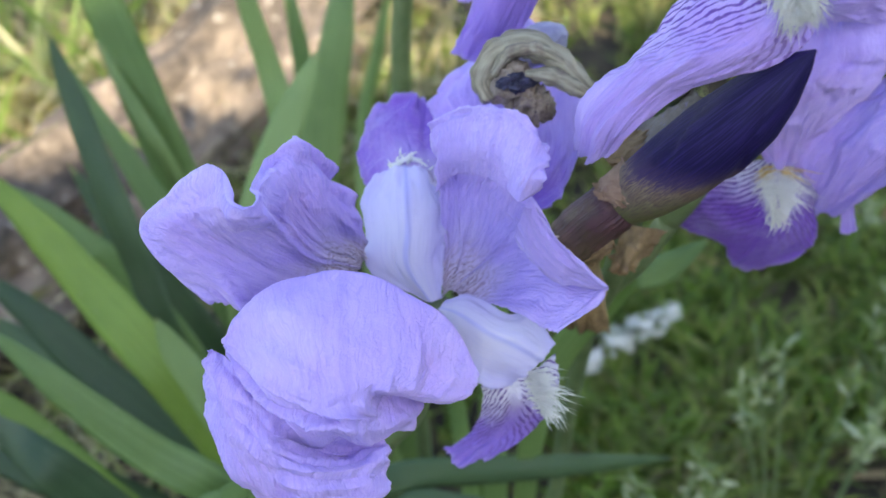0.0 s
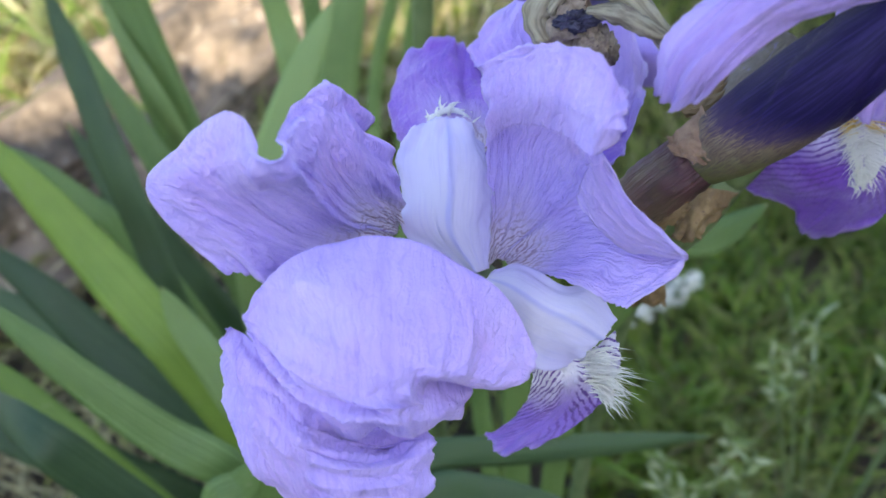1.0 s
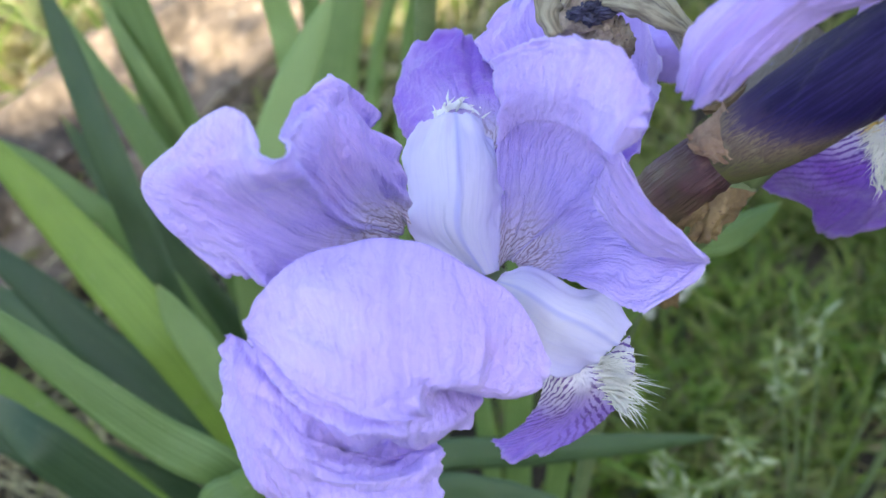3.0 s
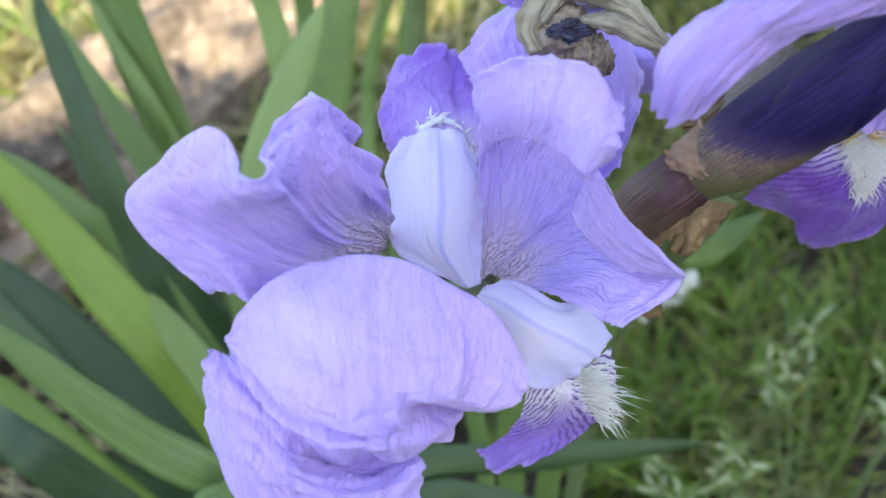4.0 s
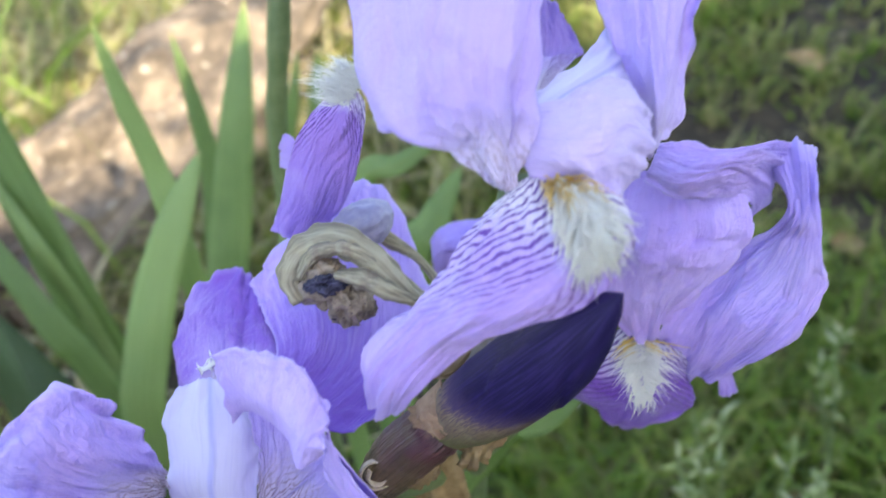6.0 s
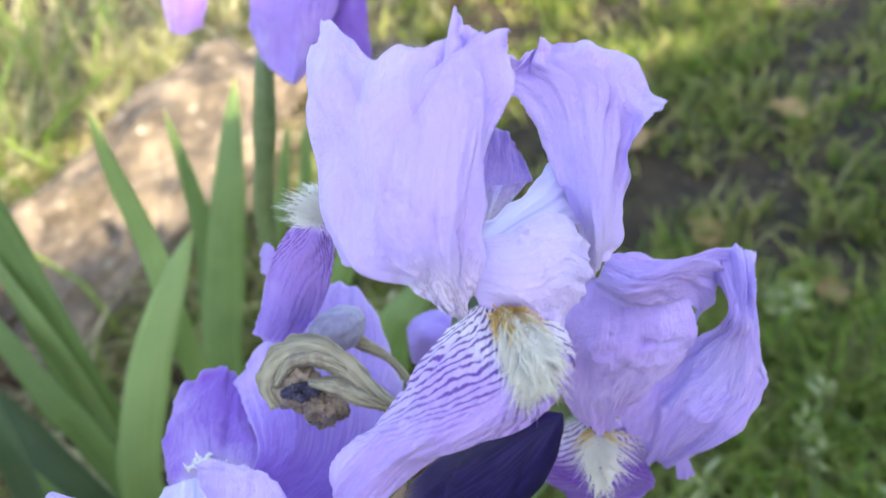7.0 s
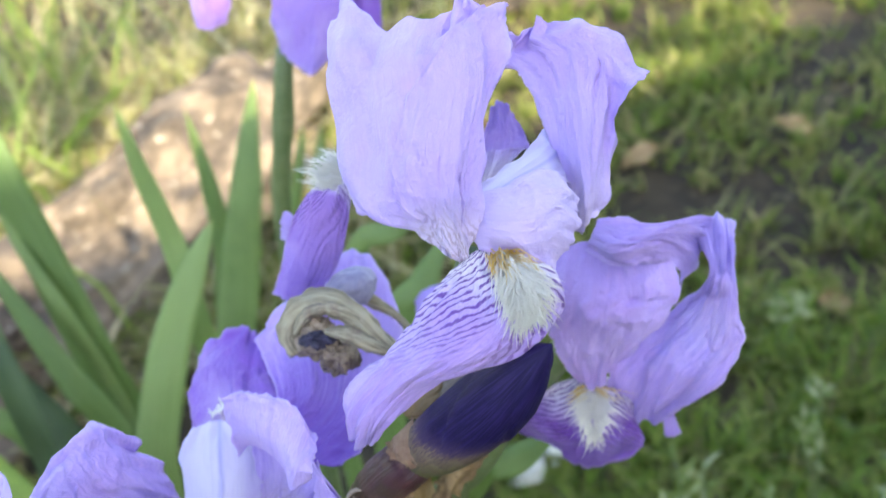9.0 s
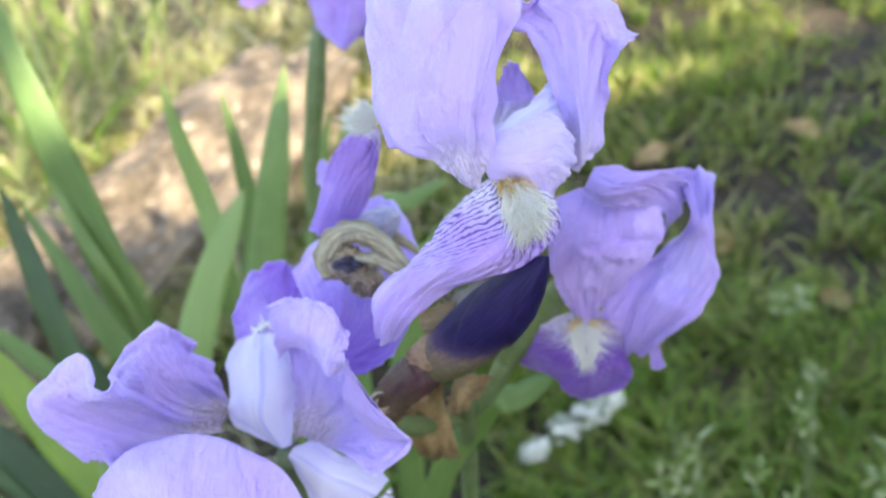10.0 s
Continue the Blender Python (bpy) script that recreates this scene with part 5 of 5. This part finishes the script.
iris_leaf(FAN_1, 0.0181, [(-0.053, 0.319, -0.004), (-0.130, 0.340, 0.293), (-0.155, 0.360, 0.388), (-0.165, 0.377, 0.422), (-0.177, 0.398, 0.462), (-0.191, 0.425, 0.501), (-0.199, 0.441, 0.528)], 'deep')
iris_leaf(FAN_1, 0.0181, [(-0.051, 0.335, -0.004), (-0.126, 0.407, 0.286), (-0.157, 0.433, 0.378), (-0.170, 0.440, 0.403), (-0.189, 0.458, 0.433), (-0.225, 0.495, 0.485)])
iris_leaf(FAN_1, 0.0274, [(-0.084, 0.333, -0.004), (-0.135, 0.425, 0.255), (-0.155, 0.455, 0.343), (-0.168, 0.470, 0.398), (-0.186, 0.495, 0.464), (-0.198, 0.511, 0.518), (-0.211, 0.532, 0.563), (-0.224, 0.566, 0.625)])
iris_leaf(FAN_1, 0.0087, [(-0.072, 0.326, -0.004), (-0.140, 0.433, 0.292), (-0.163, 0.464, 0.388), (-0.176, 0.473, 0.435), (-0.195, 0.493, 0.470), (-0.209, 0.513, 0.506)])
iris_leaf(FAN_1, 0.0133, [(-0.071, 0.340, -0.004), (-0.152, 0.393, 0.300), (-0.192, 0.410, 0.391), (-0.209, 0.415, 0.412), (-0.229, 0.423, 0.429), (-0.252, 0.429, 0.445)])
iris_leaf(FAN_1, 0.0257, [(-0.063, 0.313, -0.004), (-0.109, 0.311, 0.295), (-0.138, 0.321, 0.387), (-0.156, 0.331, 0.415), (-0.179, 0.349, 0.438), (-0.203, 0.365, 0.466), (-0.232, 0.383, 0.496)], 'old')
iris_leaf(FAN_1, 0.0185, [(-0.058, 0.344, -0.004), (-0.066, 0.254, 0.321), (-0.094, 0.241, 0.413), (-0.121, 0.246, 0.437), (-0.143, 0.254, 0.456), (-0.163, 0.262, 0.474), (-0.185, 0.274, 0.489)])
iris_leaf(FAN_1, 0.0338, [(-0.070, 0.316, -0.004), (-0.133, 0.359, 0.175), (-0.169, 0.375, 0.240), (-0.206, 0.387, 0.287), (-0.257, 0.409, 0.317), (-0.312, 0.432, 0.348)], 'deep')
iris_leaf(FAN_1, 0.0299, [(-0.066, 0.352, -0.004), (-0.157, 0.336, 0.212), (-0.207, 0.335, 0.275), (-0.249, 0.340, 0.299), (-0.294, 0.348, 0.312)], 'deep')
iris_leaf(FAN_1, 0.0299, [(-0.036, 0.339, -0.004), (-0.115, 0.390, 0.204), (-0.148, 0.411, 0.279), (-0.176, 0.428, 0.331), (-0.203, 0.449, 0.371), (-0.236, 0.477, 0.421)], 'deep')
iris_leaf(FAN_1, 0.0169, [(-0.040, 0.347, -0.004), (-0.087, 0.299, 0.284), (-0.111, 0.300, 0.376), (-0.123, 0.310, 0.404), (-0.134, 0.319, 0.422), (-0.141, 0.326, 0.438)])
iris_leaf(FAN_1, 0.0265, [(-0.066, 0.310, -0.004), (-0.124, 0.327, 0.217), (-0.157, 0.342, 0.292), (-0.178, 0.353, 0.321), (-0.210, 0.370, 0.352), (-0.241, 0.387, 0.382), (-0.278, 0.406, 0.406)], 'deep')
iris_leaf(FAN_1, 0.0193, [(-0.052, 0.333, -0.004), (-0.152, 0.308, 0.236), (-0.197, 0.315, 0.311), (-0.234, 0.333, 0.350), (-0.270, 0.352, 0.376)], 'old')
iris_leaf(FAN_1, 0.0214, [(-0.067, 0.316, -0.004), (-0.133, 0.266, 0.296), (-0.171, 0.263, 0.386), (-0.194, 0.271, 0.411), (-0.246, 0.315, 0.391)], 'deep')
iris_leaf(FAN_2, 0.0125, [(-0.085, 0.518, -0.004), (-0.097, 0.663, 0.221), (-0.088, 0.692, 0.302), (-0.068, 0.689, 0.367), (-0.054, 0.692, 0.417)])
iris_leaf(FAN_2, 0.0132, [(-0.092, 0.510, -0.004), (-0.071, 0.646, 0.236), (-0.059, 0.677, 0.321), (-0.049, 0.681, 0.370), (-0.040, 0.692, 0.416)])
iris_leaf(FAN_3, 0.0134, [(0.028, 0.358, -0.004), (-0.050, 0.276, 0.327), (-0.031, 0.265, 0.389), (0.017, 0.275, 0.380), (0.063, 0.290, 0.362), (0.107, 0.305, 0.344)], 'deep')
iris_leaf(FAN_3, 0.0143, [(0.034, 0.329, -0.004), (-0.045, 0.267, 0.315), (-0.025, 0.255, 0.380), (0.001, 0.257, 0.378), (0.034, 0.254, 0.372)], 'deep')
iris_leaf(FAN_1, 0.0158, [(-0.071, 0.328, -0.004), (-0.114, 0.242, 0.319), (-0.101, 0.226, 0.416), (-0.089, 0.228, 0.430), (-0.078, 0.229, 0.445)])
iris_leaf(FAN_3, 0.0132, [(0.015, 0.325, -0.004), (0.033, 0.282, 0.389), (0.065, 0.272, 0.494), (0.083, 0.271, 0.507), (0.101, 0.278, 0.515)])


# ---- weeds and white flowers ----
def strip(verts, faces, p, q, w, face):
    side = (q - p).cross(face).normalized() * w / 2
    m = (p + q) / 2 + face * 0.15 * (q - p).length
    b = len(verts)
    verts += [p - side * 0.3, p + side * 0.3, m - side, m + side, q]
    faces += [(b, b + 1, b + 3, b + 2), (b + 2, b + 3, b + 4)]


def seed_weed(place, tall, seed, label):
    """A weed with a thin stalk and pale grey-green tufts of narrow bracts."""
    rnd = random.Random(seed)
    weed = thing("weed", (place[0], place[1], rise(*place) - 0.004), label, "plant", "pale seeding weeds")
    stems = []
    for i in range(rnd.randint(3, 4)):
        a = rnd.uniform(0, 6.28)
        top = Vector((math.cos(a), math.sin(a), 0)) * tall * rnd.uniform(0.05, 0.22) + Vector((0, 0, tall * rnd.uniform(0.8, 1.0)))
        tube("stalk", [(0, 0, 0), top * 0.5 + Vector((0, 0, tall * 0.05)), top], [0.0011, 0.001, 0.0007], M_STEM, weed, "", 6)
        stems.append(top)
    verts, faces = [], []
    for top in stems:
        for i in range(15):
            f = rnd.uniform(0.78, 1.02)
            p = top * f
            way = Vector((rnd.gauss(0, 1), rnd.gauss(0, 1), rnd.gauss(0.7, 0.6))).normalized()
            strip(verts, faces, p, p + way * rnd.uniform(0.008, 0.020), rnd.uniform(0.0022, 0.0045), Vector((rnd.gauss(0, 1), -1, 0.8)).normalized())
    tagged(mesh_object("seed_head", verts, faces, M_WEED, weed, "pale grey-green tufted seed heads"), kind="stuff")
    return weed


for i, (x, y, h) in enumerate([(0.130, 0.385, 0.272), (0.218, 0.415, 0.250), (0.262, 0.445, 0.215), (0.345, 0.560, 0.180), (0.39, 0.50, 0.19), (0.375, 0.78, 0.12)]):
    seed_weed((x, y), h, 40 + i, "pale grey-green weed going to seed in grass")


def white_flowers(centre, seed):
    """Small white florets packed into heads along a low stem."""
    rnd = random.Random(seed)
    plant = thing("white_flower_cluster", (centre[0], centre[1], rise(*centre) - 0.003), "cluster of tiny white flowers low in the grass", "flower", "white flowers")
    heads = [(-0.046, -0.030, 0.050), (-0.036, -0.022, 0.044), (-0.014, -0.008, 0.056), (-0.002, -0.002, 0.048), (0.012, 0.006, 0.058), (0.027, 0.014, 0.053), (0.040, 0.022, 0.060)]
    for hx, hy, hz in heads:
        head = tube("stem", [(0, 0, 0), (hx * 0.6, hy * 0.6, hz * 0.5), (hx, hy, hz)], [0.001, 0.001, 0.0009], M_STEM, plant, "", 6)
        verts, faces = [], []
        for i in range(24):
            d = Vector((rnd.gauss(0, 1), rnd.gauss(0, 1), rnd.gauss(0.4, 0.8))).normalized()
            c = Vector((hx, hy, hz)) + d * rnd.uniform(0.004, 0.0155)
            x = d.cross(Vector((0.1, 0.2, 1))).normalized()
            y = d.cross(x)
            for p in range(4):
                a = p * math.pi / 2 + rnd.uniform(0, 0.4)
                w = x * math.cos(a) + y * math.sin(a)
                s = d.cross(w)
                b = len(verts)
                verts += [c, c + w * 0.0030 - s * 0.0022 + d * 0.0006, c + w * 0.0048 + d * 0.0002, c + w * 0.0030 + s * 0.0022 + d * 0.0006]
                faces.append((b, b + 1, b + 2, b + 3))
        tagged(mesh_object("floret_head", verts, faces, M_WHITE, plant, "tiny white four-petalled florets"), kind="stuff")
    return plant


white_flowers((0.136, 0.655), 3)


def fallen_leaf(place, size, turn, seed):
    """A dry leaf lying curled on the ground, with a pointed tip and a bent midrib."""
    rnd = random.Random(seed)
    leaf = thing("fallen_leaf", (place[0], place[1], rise(*place) + 0.012), "curled tan dead leaf lying on the soil", "leaf", "fallen leaves")
    spin = Matrix.Rotation(radians(turn), 3, "Z") @ Matrix.Rotation(rnd.uniform(-0.4, 0.4), 3, "X")
    ribs = []
    for f, w in ((0.0, 0.04), (0.25, 0.30), (0.5, 0.36), (0.75, 0.24), (1.0, 0.02)):
        lift = 0.10 * math.sin(f * 3.1) + rnd.uniform(-0.04, 0.04)
        ribs.append([spin @ Vector((s * w, f - 0.5, lift + abs(s) * rnd.uniform(0.02, 0.14))) * size for s in (-1, -0.4, 0.4, 1)])
    loft("blade", leaf, ribs, M_DEAD, 0.6, 0.8)
    tube("leaf_stalk", [spin @ Vector((0, -0.5, 0)) * size, spin @ Vector((0.05, -0.8, 0.02)) * size], [0.0009, 0.0006], M_DEAD, leaf, "", 6)


for i, (x, y, size, turn) in enumerate([(0.350, 0.985, 0.055, 40), (0.345, 0.640, 0.050, -35), (0.300, 1.18, 0.06, 100), (0.46, 0.86, 0.045, 10), (0.52, 1.22, 0.06, 70), (0.235, 0.80, 0.04, -60), (0.66, 1.05, 0.05, 150), (0.40, 0.55, 0.045, 20), (0.16, 1.10, 0.045, 80)]):
    fallen_leaf((x, y), size, turn, 70 + i)


# ---- an unseen house added behind the camera, so that its gable shades the bed ----
def gable_house(x0, x1, eave, ridge, y_front, depth):
    house = thing("house", (x0, y_front, 0), "unseen plain plastered house gable added to shade the iris bed", "house")
    w, m, d, t = x1 - x0, (x1 - x0) / 2, depth, 0.25
    outline = [(0, 0), (w, 0), (w, eave), (m, ridge), (0, eave)]
    for name, y in (("gable_wall", 0.0), ("gable_wall", -d + t)):
        verts = [(x, y, z) for x, z in outline] + [(x, y - t, z) for x, z in outline]
        faces = [(0, 1, 2, 3, 4), (9, 8, 7, 6, 5)] + [(i, (i + 1) % 5, (i + 1) % 5 + 5, i + 5) for i in range(5)]
        mesh_object(name, verts, [tuple(reversed(f)) for f in faces], M_PLASTER, house, "", None, False)
    for x in (0.0, w - t):
        verts = [(x + a * t, -t - b * (d - 2 * t), c * eave) for a in (0, 1) for b in (0, 1) for c in (0, 1)]
        faces = [(0, 1, 3, 2), (4, 6, 7, 5), (0, 4, 5, 1), (2, 3, 7, 6), (0, 2, 6, 4), (1, 5, 7, 3)]
        mesh_object("side_wall", verts, faces, M_PLASTER, house, "", None, False)
    slope = (ridge - eave) / m
    for sign in (-1, 1):
        xa, xb = (m - sign * (m + 0.3)), m
        za, zb = eave - 0.3 * slope + 0.003, ridge + 0.003
        verts = [(x, y, z + k) for x, z in ((xa, za), (xb, zb)) for y in (0.02, -d - 0.02) for k in (0, 0.10)]
        faces = [(0, 1, 3, 2), (4, 6, 7, 5), (0, 4, 5, 1), (2, 3, 7, 6), (0, 2, 6, 4), (1, 5, 7, 3)]
        mesh_object("roof", verts, faces, M_ROOF, house, "dark roof slope", None, False)
    return house


# Eave and ridge heights set where the added shadow ends.
gable_house(0.62, 8.4, 3.0, 4.285, -2.5, 7.0)


# ---- an unseen young tree added beside the house, so that its sparse crown breaks the sun ----
def young_tree(base, height, aim, spread, count, seed):
    """Slim trunk, limbs and many small leaves round the crown's middle."""
    rnd = random.Random(seed)
    tree = thing("young_tree", base, "unseen young tree with a sparse leafy crown, added to break the sun", "tree")
    mid = Vector(aim) - Vector(base)
    tube("trunk", [(0, 0, -0.05), (0.03, 0.02, height * 0.4), mid + Vector((0, 0, -0.2)), mid + Vector((0.05, 0, 0.6))], [0.06, 0.05, 0.03, 0.01], M_BARK, tree, "", 10, 0.2)
    for k in range(9):
        a = k * 2.4
        tip = mid + Vector((math.cos(a) * spread, math.sin(a) * spread * 0.6, rnd.uniform(-0.5, 0.7)))
        root = mid + Vector((0, 0, rnd.uniform(-0.5, 0.1)))
        tube("limb", [root, (root + tip) / 2 + Vector((0, 0, 0.08)), tip], [0.016, 0.010, 0.003], M_BARK, tree, "", 6)
    verts, faces = [], []
    clumps = [mid + Vector((rnd.uniform(-1, 1) * spread, rnd.uniform(-1, 1) * spread * 0.6, rnd.uniform(-0.6, 0.7))) for _ in range(count // 45)]
    for _ in range(count):
        p = rnd.choice(clumps) + Vector((rnd.gauss(0, 0.10), rnd.gauss(0, 0.10), rnd.gauss(0, 0.09)))
        way = Vector((rnd.gauss(0, 1), rnd.gauss(0, 1), rnd.gauss(-0.3, 0.5))).normalized()
        strip(verts, faces, p, p + way * rnd.uniform(0.04, 0.075), rnd.uniform(0.025, 0.045), Vector((rnd.gauss(0, 0.5), rnd.gauss(0, 0.5), 1)).normalized())
    tagged(mesh_object("crown", verts, faces, M_GRASS, tree, "small green leaves in loose clumps"), kind="stuff")
    return tree


# Crown set sunward of the ground that this added tree dapples.
TREE_AIM = Vector((-0.20, 1.70, 0.05)) + SUN * 4.6
young_tree((TREE_AIM.x - 0.5, TREE_AIM.y - 0.1, 0), TREE_AIM.z, TREE_AIM, 1.15, 1500, 8)
